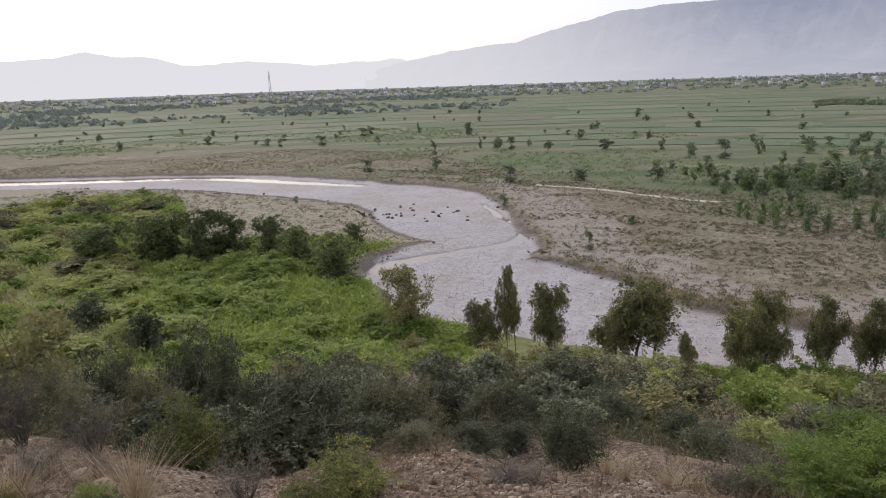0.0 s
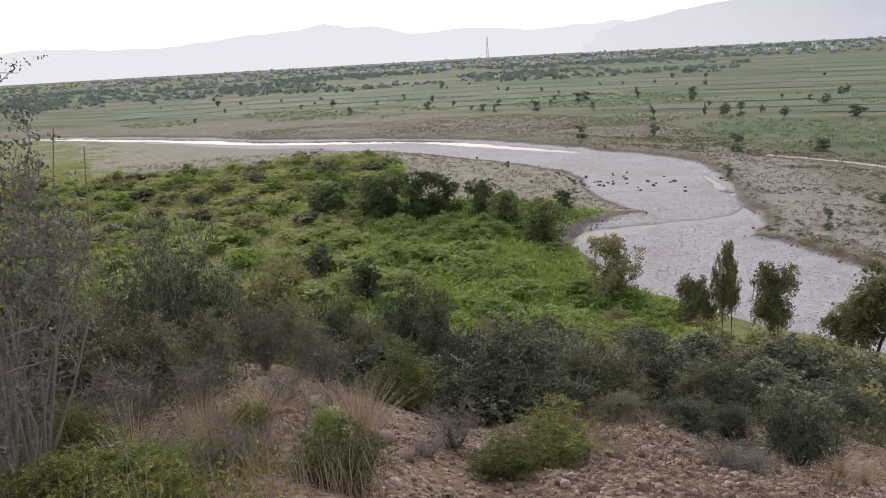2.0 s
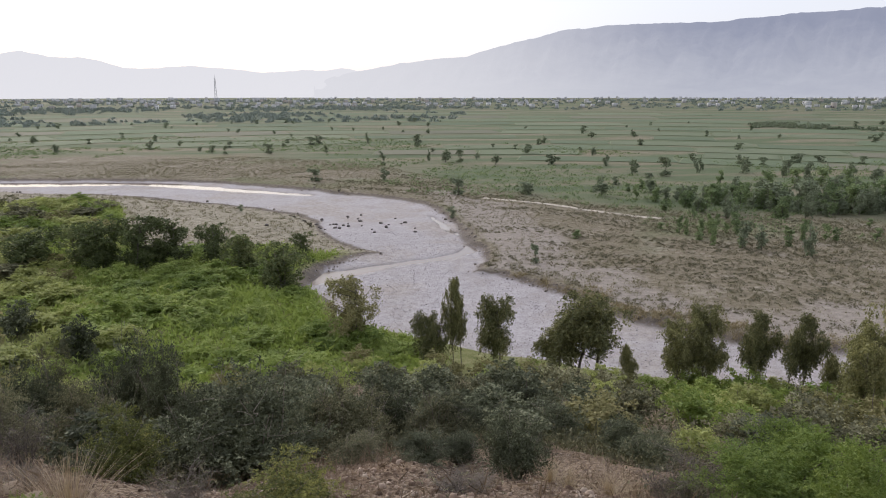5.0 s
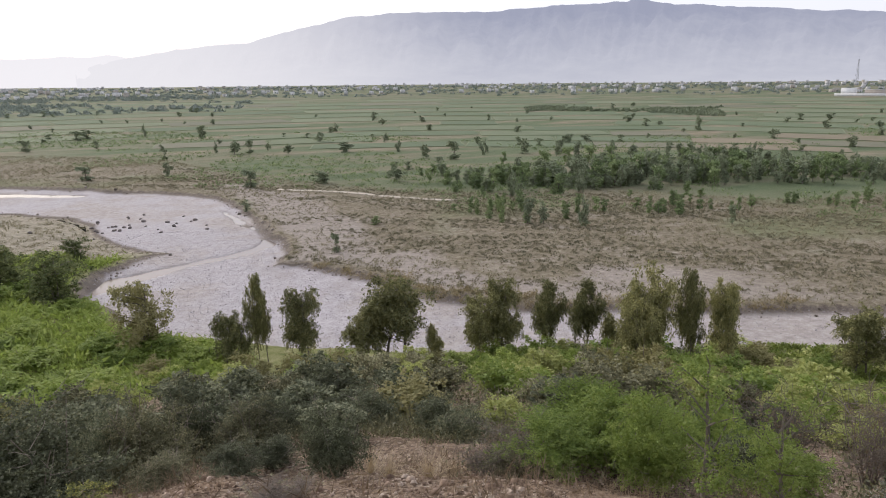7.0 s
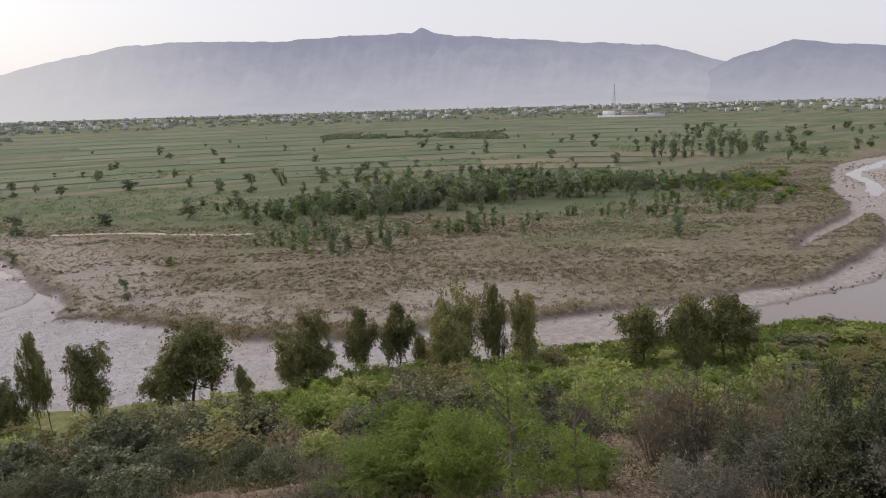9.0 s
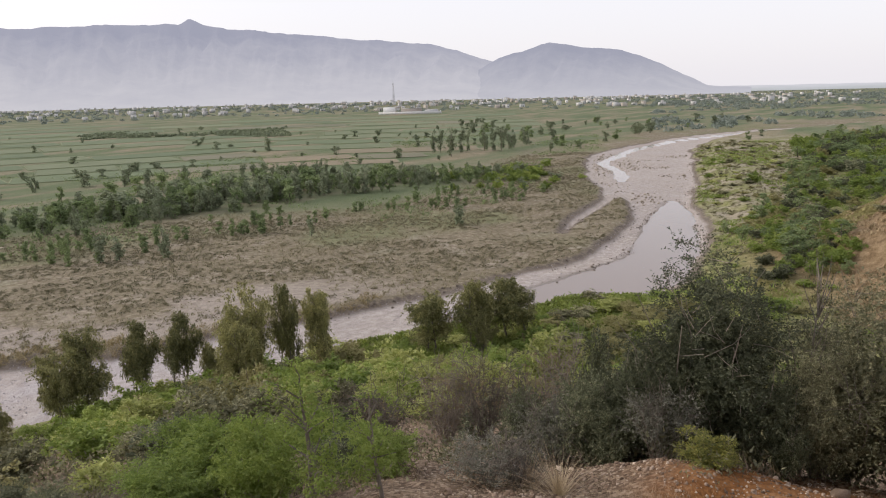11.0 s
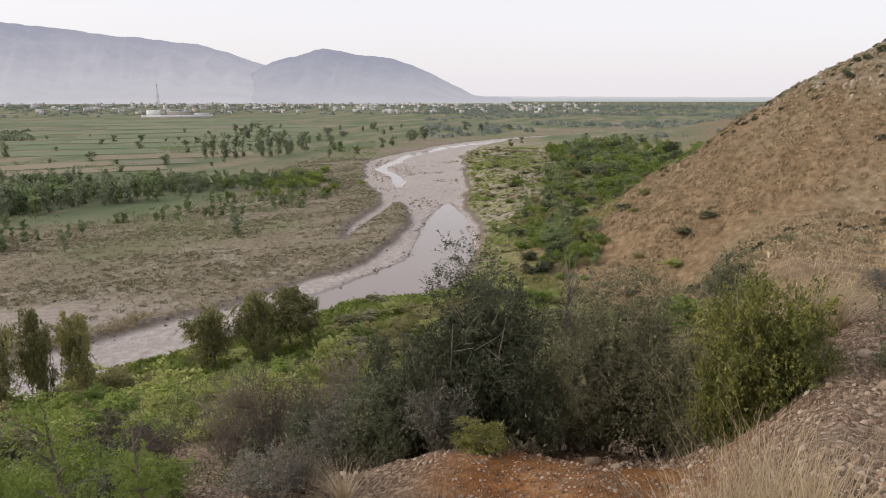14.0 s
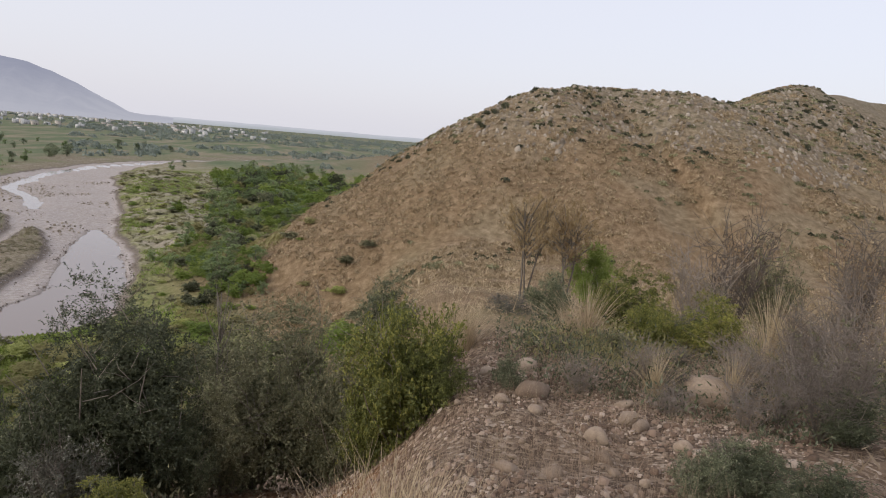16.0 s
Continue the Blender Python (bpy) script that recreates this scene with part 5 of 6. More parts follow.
P = spots(9000, 15, 62, 45, 230, lambda g, x, y: (g["near"] > 0.9) & (g["bed"] > 2.5) & (g["bar"] < 0.5) & (g["slope"] < 0.7) & (fbm(x, y, 16, 53, 3) > -0.22), 23)
scatter("dusty_growth", "dusty yellow-green low growth on the terrace", "undergrowth", M_LIME, P, q.uniform(0.7, 1.7, len(P)), 16, 0.34, 0.7, 15)
P = spots(2200, -4, 40, 95, 200, lambda g, x, y: (g["near"] > 0.9) & (g["bed"] > 1.2) & (g["bar"] > 0.35), 14)
scatter("bar_tufts", "dry tufts on the sandy river bar", "scrub", M_SCRUB, P, q.uniform(0.4, 0.9, len(P)), 12, 0.45, 0.6, 6)
P = spots(5200, -98, -30, 38, 330, lambda g, x, y: (g["near"] > 0.9) & (g["bed"] > 2.0) & (g["hill"] < 0.4) & (g["z"] < 12) & (fbm(x, y, 20, 71, 3) > -0.1 + 0.3 * g["bar"]), 15)
scatter("bank_growth", "mixed green low growth along the near bank", "undergrowth", M_MIDLEAF, P, q.uniform(0.7, 1.6, len(P)), 18, 0.32, 0.5, 7)
P = spots(21000, -140, -88, 40, 185, lambda g, x, y: (g["near"] > 0.9) & (g["hill"] > 0.25) & (fbm(x, y, 9, 81, 3) > -0.2) & ((g["z"] + fbm(x, y, 24, 131, 3) * 16 < 26) | (fbm(x, y, 3, 82, 2) > 0.08)), 16)
scatter("hill_tufts", "brown dry grass tufts covering the hill", "grass", M_TUFT, P, q.uniform(0.5, 1.2, len(P)), 15, 0.40, 0.7, 8, 0.42, True)
P = spots(1000, -140, -93, 55, 190, lambda g, x, y: (g["hill"] > 0.5) & ((g["z"] + fbm(x, y, 8, 92, 2) * 26 > 27) | (fbm(x, y, 30, 91, 3) > 0.16)), 17)
scatter("hill_bushes", "small dark bushes dotted over the hill", "bush", M_HILLBUSH, P, q.uniform(0.6, 1.2, len(P)) * q.uniform(0.6, 1.35, len(P)), 70, 0.26, 0.8, 9, 0.9, True)
P = spots(1100, -140, -93, 55, 190, lambda g, x, y: (g["hill"] > 0.5) & (g["z"] + fbm(x, y, 12, 93, 2) * 30 > 20), 94)
scatter("hill_shrubs", "grey-green low shrubs among the hill's rocks", "bush", M_GREYLEAF, P, q.uniform(0.6, 1.7, len(P)), 60, 0.2, 0.5, 96, 0.8, True)
P = spots(2600, -90, -70, 85, 330, lambda g, x, y: (g["near"] > 0.9) & (g["bed"] > 1.5) & (g["z"] < 6) & (y > 14 - 0.02 * x), 154)
scatter("verge_scrub", "olive and brown scrub on the sandy river verge", "scrub", M_VERGE, P, q.uniform(0.5, 1.3, len(P)), 22, 0.32, 0.7, 155, 0.6, True)
P = spots(2600, -74, -26, 37, 80, lambda g, x, y: (g["near"] > 0.9) & (g["bed"] > 1.2) & (g["slope"] < 0.75), 156)
scatter("bank_weeds", "fresh yellow-green weeds on the near bank", "undergrowth", M_FRESH, P, q.uniform(0.7, 1.5, len(P)), 34, 0.24, 0.8, 157, 0.6, True)
P = spots(1500, -103, -82, 34, 125, lambda g, x, y: (g["near"] > 0.9) & (g["bed"] > 8) & (g["z"] < 9) & (fbm(x, y, 14, 151, 3) > 0.0), 152)
scatter("foot_growth", "patchy green and olive growth at the foot of the hill", "undergrowth", M_OLIVE, P, q.uniform(0.5, 1.5, len(P)), 26, 0.28, 0.7, 153, 0.5, True)
P = spots(200, -138, -112, 12.5, 22, lambda g, x, y: fbm(x, y, 3, 161, 3) > -0.05, 162)
scatter("bench_scrub", "tangled brown and olive scrub beyond the stony bench", "undergrowth", M_OLIVE, P, q.uniform(0.4, 0.95, len(P)), 60, 0.12, 0.9, 163, 0.4)
P = spots(260, -138, -110, 10.5, 22, lambda g, x, y: fbm(x, y, 3, 164, 3) > -0.05, 165)
scatter("bench_weeds", "dark grey-green weeds beyond the stony bench", "undergrowth", M_DARKLEAF, P, q.uniform(0.4, 0.9, len(P)), 70, 0.10, 0.9, 166, 0.5)
P = spots(700, -140, 62, 5.5, 15, lambda g, x, y: (g["hill"] < 0.3) & (fbm(x, y, 3, 95, 3) > -0.05), 18)
scatter("dry_weeds", "short dry weeds between the stones", "grass", M_DRYBROWN, P, q.uniform(0.15, 0.45, len(P)), 14, 0.55, 0.8, 10, 0.12)
P = spots(3000, -82, 62, 18, 56, lambda g, x, y: (g["slope"] > 0.3) & (fbm(x, y, 6, 97, 3) > -0.12), 19)
scatter("slope_undergrowth", "tangled grey-green undergrowth on the slope", "undergrowth", M_GREYLEAF, P, q.uniform(0.6, 1.2, len(P)), 22, 0.2, 0.8, 11)
P = spots(2600, -82, 62, 9.5, 19, lambda g, x, y: (g["slope"] > 0.3) & (fbm(x, y, 4, 98, 3) > -0.02), 21)
scatter("low_weeds", "low grey-green weeds on the upper slope", "undergrowth", M_GREYLEAF, P, q.uniform(0.35, 0.8, len(P)), 26, 0.12, 0.8, 14, 0.6)
P = spots(320, 34, 62, 4.0, 9.5, lambda g, x, y: fbm(x, y, 2, 99, 3) > -0.1, 100)
scatter("slope_weeds", "low dusty green weeds among the dry stalks", "undergrowth", M_YELLOWDARK, P, q.uniform(0.25, 0.6, len(P)), 40, 0.10, 0.8, 104, 0.6)
P = spots(3600, -140, -93, 16, 75, lambda g, x, y: (g["near"] > 0.9), 20)
scatter("saddle_grass", "dry yellow grass on the saddle", "grass", M_DRY, P, q.uniform(0.3, 0.7, len(P)), 9, 0.5, 0.7, 12, 0.12)

# far woods and orchards round the village
def belt(n, az0, az1, r0, r1, keep, seed):
    P = spots(n, az0, az1, r0, r1, lambda g, x, y: fbm(x, y, 130, seed, 3) > keep, seed)
    return P


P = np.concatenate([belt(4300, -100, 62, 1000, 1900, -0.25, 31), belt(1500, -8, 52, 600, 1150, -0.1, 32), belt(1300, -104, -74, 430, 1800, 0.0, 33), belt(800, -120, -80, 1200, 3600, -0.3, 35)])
scatter("far_woods", "distant trees and orchards round the village, greyed by painted haze", "woods", M_FARTREE, P, q.uniform(4.0, 9.5, len(P)), 40, 0.23, 0.9, 13, 0.9, True)

P = spots(420, -45, -30, 470, 640, lambda g, x, y: fbm(x, y, 60, 34, 4) > 0.02, 36)
scatter("orchard", "ragged patch of green orchard trees in the fields", "orchard", M_TREE, P, q.uniform(2.5, 5.0, len(P)), 30, 0.36, 0.8, 37, 0.9, True)

# ---- village houses ----
M_WALLS = [plain_mat("whitewashed_wall", (0.55, 0.54, 0.53), (0.80, 0.79, 0.78), 0.4), plain_mat("clay_wall", (0.38, 0.34, 0.30), (0.52, 0.47, 0.42), 0.4), plain_mat("grey_wall", (0.42, 0.42, 0.42), (0.60, 0.60, 0.60), 0.4)]
M_FARWALL = plain_mat("pale_distant_wall", (0.30, 0.295, 0.29), (0.70, 0.69, 0.68), 0.05)
M_ROOF = plain_mat("flat_roof", (0.34, 0.33, 0.32), (0.52, 0.51, 0.50), 0.5)
M_DARK = plain_mat("dark_opening", (0.05, 0.05, 0.055), (0.08, 0.08, 0.085), 2.0, 0.4)


def box(x0, y0, z0, x1, y1, z1):
    V = np.array([(x, y, z) for z in (z0, z1) for y in (y0, y1) for x in (x0, x1)], float)
    F = np.array([(0, 2, 3, 1), (4, 5, 7, 6), (0, 1, 5, 4), (2, 6, 7, 3), (0, 4, 6, 2), (1, 3, 7, 5)])
    return V, F


HOUSES = []


def house(rng, mat):
    ob = new("house")
    w, d, h = rng.uniform(8, 15), rng.uniform(7, 11), rng.choice([3.8, 4.2, 4.4, 6.6])
    part("wall", *box(-w / 2, -d / 2, -0.5, w / 2, d / 2, h), mat, ob)
    rim = [box(-w / 2 - 0.2, -d / 2 - 0.2, h, w / 2 + 0.2, d / 2 + 0.2, h + 0.25), box(-w / 2, -d / 2, h + 0.25, w / 2, -d / 2 + 0.2, h + 0.8), box(-w / 2, d / 2 - 0.2, h + 0.25, w / 2, d / 2, h + 0.8)]
    part("roof", *join(rim), M_ROOF, ob)
    part("window", *box(-w * 0.3, -d / 2 - 0.03, 1.0, -w * 0.3 + 1.6, -d / 2 + 0.1, 2.4), M_DARK, ob)
    part("door", *box(w * 0.12, -d / 2 - 0.04, -0.2, w * 0.12 + 1.4, -d / 2 + 0.1, 2.3), M_DARK, ob)
    tagged(ob, "flat-roofed plastered village house far across the fields", "house", "village houses")
    return ob


q = np.random.default_rng(44)
for k in range(8):
    HOUSES.append(house(q, M_WALLS[k % 3]))
placed = 0
for k in range(4000):
    if placed >= 300:
        break
    az = q.uniform(-84, 40) if placed < 120 else q.uniform(-14, 36) if placed < 200 else q.uniform(-84, -46)
    r = 1080 + 1000 * q.random()
    x, y = polar(az, r)
    if fbm(np.array([x]), np.array([y]), 260, 77, 2)[0] < 0.0 and az < -12 and az > -48:
        continue
    m = pose(x, y, gz(x, y), 0, 0, az + q.uniform(-35, 35)) @ Matrix.Diagonal((0.55, 0.55, q.uniform(0.75, 1.2), 1))
    if placed < len(HOUSES):
        HOUSES[placed].matrix_basis = m
    else:
        was = HOUSES[int(q.integers(len(HOUSES)))]
        copy_thing(was, m @ Matrix.Diagonal((1 / was.scale[0], 1 / was.scale[1], 1 / was.scale[2], 1)))
    placed += 1


rest = []
for k in range(900):
    az, r = q.uniform(-88, 42), q.uniform(1080, 2300)
    if fbm(np.array([az * 10.0]), np.array([r]), 60, 78, 2)[0] < -0.12:
        continue
    x, y = polar(az, r)
    w, d, h, t = q.uniform(4, 8), q.uniform(4, 7), q.uniform(3.2, 6.5), q.uniform(0, 6.28)
    V, F = box(-w / 2, -d / 2, -0.5, w / 2, d / 2, h)
    rest.append((np.stack([V[:, 0] * math.cos(t) - V[:, 1] * math.sin(t) + x, V[:, 0] * math.sin(t) + V[:, 1] * math.cos(t) + y, V[:, 2] + gz(x, y)], 1), F))
tagged(new("distant_houses", mesh_np("distant_houses", *join(rest), M_FARWALL)), "tiny pale houses in the haze of the far plain", "houses", kind="stuff")

# ---- stones ----
def stone_mesh(name, seed, mat, cuts=2):
    bm = bmesh.new()
    bmesh.ops.create_icosphere(bm, subdivisions=cuts, radius=0.5)
    q = random.Random(seed)
    k = [Vector((q.gauss(0, 1), q.gauss(0, 1), q.gauss(0, 1))).normalized() for _ in range(6)]
    sx, sy, sz = q.uniform(0.85, 1.2), q.uniform(0.7, 1.0), q.uniform(0.5, 0.8)
    for v in bm.verts:
        for n in k:
            over_by = v.co.dot(n) - 0.36
            if over_by > 0:
                v.co -= n * over_by * 0.75
        v.co += v.co.normalized() * noise.noise(v.co * 3.1 + Vector((seed, 0, 0))) * 0.07
        v.co = Vector((v.co.x * sx, v.co.y * sy, v.co.z * sz))
    me = bpy.data.meshes.new(name)
    bm.to_mesh(me)
    bm.free()
    me.polygons.foreach_set("use_smooth", np.ones(len(me.polygons), bool))
    me.materials.append(mat)
    return me


STONES = [stone_mesh("stone", k, M_STONE) for k in range(8)]
ROCKS = [stone_mesh("rock", 20 + k, M_ROCKDARK, 1) for k in range(5)]


def stone(x, y, size, meshes, label, group, name="stone"):
    ob = new(name, random.choice(meshes))
    ob.matrix_basis = pose(x, y, gz(x, y) + size * 0.12, random.uniform(-20, 20), random.uniform(-20, 20), random.uniform(0, 360)) @ Matrix.Diagonal((size, size, size, 1))
    return tagged(ob, label, "stone", group)


BOULDERS = [(-126, 11.9, 0.92), (-112.9, 10.4, 0.52), (-111.9, 11.7, 0.40), (-118.5, 8.8, 0.30), (-112.1, 6.6, 0.25), (-115.6, 7.0, 0.24), (-119.4, 7.9, 0.22), (-125.1, 8.8, 0.24), (-110.4, 10.0, 0.24), (-120.6, 9.8, 0.34), (-120.0, 10.6, 0.26), (-121.6, 9.6, 0.28), (-119.7, 12.6, 0.3), (-110.5, 14.5, 0.34),
            (27.5, 8.3, 0.26), (24.5, 7.6, 0.22), (29, 8.9, 0.24), (23.2, 7.9, 0.25), (21.6, 7.2, 0.2), (-89.5, 11.2, 0.3), (-91.5, 11.0, 0.24)]
for az, r, size in BOULDERS:
    x, y = polar(az, r)
    stone(x, y, size * 1.08, STONES, "rounded pale tan boulder on the stony slope", "boulders on the slope", "boulder")
q = np.random.default_rng(71)
for k in range(270):
    if k < 190:
        az, r = q.uniform(-128, -106), q.uniform(5.2, 14)
    else:
        az, r = q.uniform(14, 38) if k < 245 else q.uniform(-30, 14), q.uniform(6.2, 10.5)
    x, y = polar(az, r)
    stone(x, y, float(np.clip(q.lognormal(-2.6, 0.42), 0.05, 0.24)), STONES, "rounded tan cobble on the gravelly slope", "cobbles on the slope")
for k in range(60):
    t = q.random()
    x, y = (q.normal(-3, 6), q.normal(131, 5)) if k < 34 else (q.uniform(66, 100), q.uniform(22, 32))
    stone(x, y, q.uniform(0.4, 1.1), ROCKS, "dark rock lying in the gravel river bed", "rocks in the river bed", "rock")


def pebbles(name, label, mat, pts, sizes, seed):
    """Small loose stones, joined."""
    q = np.random.default_rng(seed)
    n = len(pts)
    a = q.uniform(0, 6.28, n)
    corner = np.array([(1, 0, 0), (0.2, 0.9, 0.1), (-0.9, 0.3, 0), (-0.2, -0.8, 0.1), (0.5, 0.5, 0.85), (-0.5, 0.4, 0.9), (-0.4, -0.4, 0.8), (0.5, -0.4, 0.9)]) * 0.5
    c = corner[None] * sizes[:, None, None] * (0.8 + 0.4 * q.random((n, 8, 3)))
    ca, sa = np.cos(a)[:, None], np.sin(a)[:, None]
    V = np.stack([c[..., 0] * ca - c[..., 1] * sa + pts[:, :1], c[..., 0] * sa + c[..., 1] * ca + pts[:, 1:], c[..., 2]], -1).reshape(-1, 3)
    V[:, 2] += over(V[:, 0], V[:, 1])["z"]
    f = np.array([(4, 5, 6, 7), (0, 1, 5, 4), (1, 2, 6, 5), (2, 3, 7, 6), (3, 0, 4, 7)])
    F = (f[None] + 8 * np.arange(n)[:, None, None]).reshape(-1, 4)
    tagged(new(name, mesh_np(name, V, F, mat)), label, "gravel", kind="stuff")


def pebble_mat(name, stops):
    m = bpy.data.materials.new(name)
    nd, lk = nodes_of(m)
    isl = nd.new("ShaderNodeNewGeometry").outputs["Random Per Island"]
    fine = noise_tex(nd, lk, 30, 4)
    f = calc(nd, lk, "ADD", calc(nd, lk, "MULTIPLY", isl, 0.8), calc(nd, lk, "MULTIPLY", fine, 0.2))
    return finish(m, nd, lk, ramp(nd, lk, f, [(k / (len(stops) - 1), c) for k, c in enumerate(stops)]), 0.85, fine, 0.01)


M_PEBBLE = pebble_mat("slope_pebble", [(0.07, 0.046, 0.032), (0.17, 0.115, 0.080), (0.29, 0.21, 0.155), (0.52, 0.44, 0.36)])
M_BANKSTONE = pebble_mat("bank_stone", [(0.07, 0.055, 0.045), (0.13, 0.105, 0.085), (0.20, 0.165, 0.14), (0.30, 0.26, 0.23)])
M_HILLROCK = pebble_mat("hill_rock", [(0.11, 0.09, 0.068), (0.20, 0.165, 0.125), (0.29, 0.245, 0.19), (0.38, 0.335, 0.275)])
M_RIVERPEBBLE = pebble_mat("river_pebble", [(0.25, 0.225, 0.22), (0.33, 0.30, 0.30), (0.37, 0.34, 0.342), (0.42, 0.39, 0.392)])
P = np.concatenate([spots(5500, -134, -92, 3.0, 15, lambda g, x, y: fbm(x, y, 2.5, 101, 3) > -0.15, 41), spots(6500, -80, 50, 5.0, 11.5, lambda g, x, y: fbm(x, y, 2.0, 102, 3) > -0.1, 42)])
pebbles("slope_gravel", "loose tan and grey gravel on the slope", M_PEBBLE, P, np.clip(q.lognormal(-3.2, 0.55, len(P)), 0.025, 0.16), 43)
P = np.concatenate([spots(8000, -40, 9, 58, 125, lambda g, x, y: (g["bed"] < 0.5) & (g["z"] > 0.04), 44), spots(4000, -78, -38, 58, 200, lambda g, x, y: (g["bed"] < 0.8) & (g["z"] > 0.04), 45)])
pebbles("river_gravel", "pale grey cobbles of the river bed", M_RIVERPEBBLE, P, np.clip(q.lognormal(-2.25, 0.35, len(P)), 0.06, 0.26), 46)


P = spots(7500, -140, -97, 62, 190, lambda g, x, y: (g["hill"] > 0.5) & (g["z"] + fbm(x, y, 24, 131, 3) * 16 + np.where(x < 60, 5, 0) > 25), 132)
pebbles("hill_rocks", "pale grey-tan rocks strewn over the upper hill", M_HILLROCK, P, np.clip(q.lognormal(-0.95, 0.5, len(P)), 0.15, 1.0), 133)


P = spots(7000, -88, 35, 30, 260, lambda g, x, y: (np.abs(g["bed"] - 0.2) < 1.3) & (fbm(x, y, 7, 141, 3) > -0.05), 142)
pebbles("bank_stones", "dark brown stones along the cut river banks", M_BANKSTONE, P, np.clip(q.lognormal(-1.35, 0.45, len(P)), 0.12, 0.8), 143)


P = np.concatenate([spots(2200, -80, -50, 55, 190, lambda g, x, y: (np.abs(g["chan"] - 0.3) < 1.0) & (fbm(x, y, 8, 145, 2) > -0.1), 146), spots(500, -82, -60, 58, 120, lambda g, x, y: (g["chan"] < 0.5) & (g["chan"] > -3) & (fbm(x, y, 5, 147, 2) > 0.05), 148)])
pebbles("channel_stones", "grey-brown stones along the water's edge", M_BANKSTONE, P, np.clip(q.lognormal(-1.5, 0.45, len(P)), 0.1, 0.6), 149)


P = spots(600, -80, -66, 150, 290, lambda g, x, y: (g["bed"] < -2) & (g["chan"] > 0.5) & (fbm(x, y, 16, 171, 3) > 0.1), 172)
pebbles("bar_rubble", "brown rubble on the gravel bars upstream", M_HILLROCK, P, np.clip(q.lognormal(-0.9, 0.4, len(P)), 0.2, 0.9), 173)


# ---- masts, the walled compound and the sandy track ----
M_STEEL = plain_mat("galvanised_steel", (0.30, 0.30, 0.32), (0.42, 0.42, 0.44), 2.0, 0.6)


def mast(x, y, h):
    ob = new("radio_mast")
    z = gz(x, y)
    for sx, sy in ((-1, -1), (1, -1), (1, 1), (-1, 1)):
        part("leg", *tube([(sx * 2.4, sy * 2.4, -0.5), (sx * 0.5, sy * 0.5, h)], [0.28, 0.18], 4), M_STEEL, ob)
    for k in range(9):
        a, b = k / 9, (k + 1) / 9
        wa, wb = 2.4 - 1.9 * a, 2.4 - 1.9 * b
        part("brace", *join([tube([(-wa, -wa, a * h), (wb, -wb, b * h)], [0.14, 0.14], 4), tube([(wa, -wa, a * h), (-wb, -wb, b * h)], [0.14, 0.14], 4)]), M_STEEL, ob)
    part("antenna", *tube([(0, 0, h), (0, 0, h + 5)], [0.2, 0.08], 4), M_STEEL, ob)
    ob.matrix_basis = pose(x, y, z)
    tagged(ob, "slim grey lattice radio mast above the village", "mast", "radio masts")


for az, r, h in ((-53.5, 1500, 46), (11.4, 1350, 48)):
    x, y = polar(az, r)
    mast(x, y, h)


def compound(x, y, turn):
    ob = new("walled_compound")
    part("perimeter_wall", *join([box(-42, -16, -0.5, 42, -15.6, 3.2), box(-42, -15.6, -0.5, -41.6, 16, 3.2), box(41.6, -15.6, -0.5, 42, 16, 3.2)]), M_WALLS[0], ob)
    part("hall", *box(-36, -8, -0.5, -20, 4, 9), M_WALLS[0], ob)
    part("hall", *box(-12, -6, -0.5, 16, 6, 7), M_WALLS[1], ob, "tan plastered hall")
    part("shed", *box(20, -10, -0.5, 38, 0, 5), M_WALLS[2], ob, "grey shed")
    part("roof", *box(-12.5, -6.5, 7, 16.5, 6.5, 7.5), M_ROOF, ob)
    ob.matrix_basis = pose(x, y, gz(x, y), 0, 0, turn)
    tagged(ob, "white walled compound with flat-roofed halls", "building")


compound(*polar(-54.8, 960), -54.8)


def track(points, width):
    line = refine(np.array(points, float), 8)
    d = np.gradient(line, axis=0)
    d /= np.linalg.norm(d, axis=1)[:, None]
    n = np.stack([-d[:, 1], d[:, 0]], 1)
    V = []
    for p, o in zip(line, n):
        for s in (-0.5, 0, 0.5):
            x, y = p + o * s * width
            V.append((x, y, gz(x, y) + 0.08 - 0.05 * abs(s)))
    F = [(i * 3 + j, i * 3 + j + 1, i * 3 + j + 4, i * 3 + j + 3) for i in range(len(line) - 1) for j in range(2)]
    tagged(new("track", mesh_np("track", V, F, M_SAND, True)), "pale sandy track along the field's edge", "track", kind="structure")


M_SAND = plain_mat("pale_sand", (0.40, 0.345, 0.275), (0.56, 0.50, 0.42), 0.8)
track([(27, 158), (38, 149), (46, 139), (53, 131), (58, 128)], 1.6)
track([(-58, 105), (-40, 108), (-24, 103), (-17, 98)], 1.8)


# ---- field plots, each with its earth bank ----
def crop_mat(name, a, b):
    m = bpy.data.materials.new(name)
    nd, lk = nodes_of(m)
    rnd = nd.new("ShaderNodeObjectInfo").outputs["Random"]
    n1, n2 = noise_tex(nd, lk, 0.09, 5, 0.6), noise_tex(nd, lk, 0.7, 4, 0.7)
    f = calc(nd, lk, "ADD", calc(nd, lk, "MULTIPLY", n1, 0.5), calc(nd, lk, "MULTIPLY", n2, 0.3))
    f = calc(nd, lk, "ADD", f, calc(nd, lk, "MULTIPLY", rnd, 0.3))
    return finish(m, nd, lk, ramp(nd, lk, f, [(0.35, a), (0.75, b)]), 0.95, n2, 0.1)


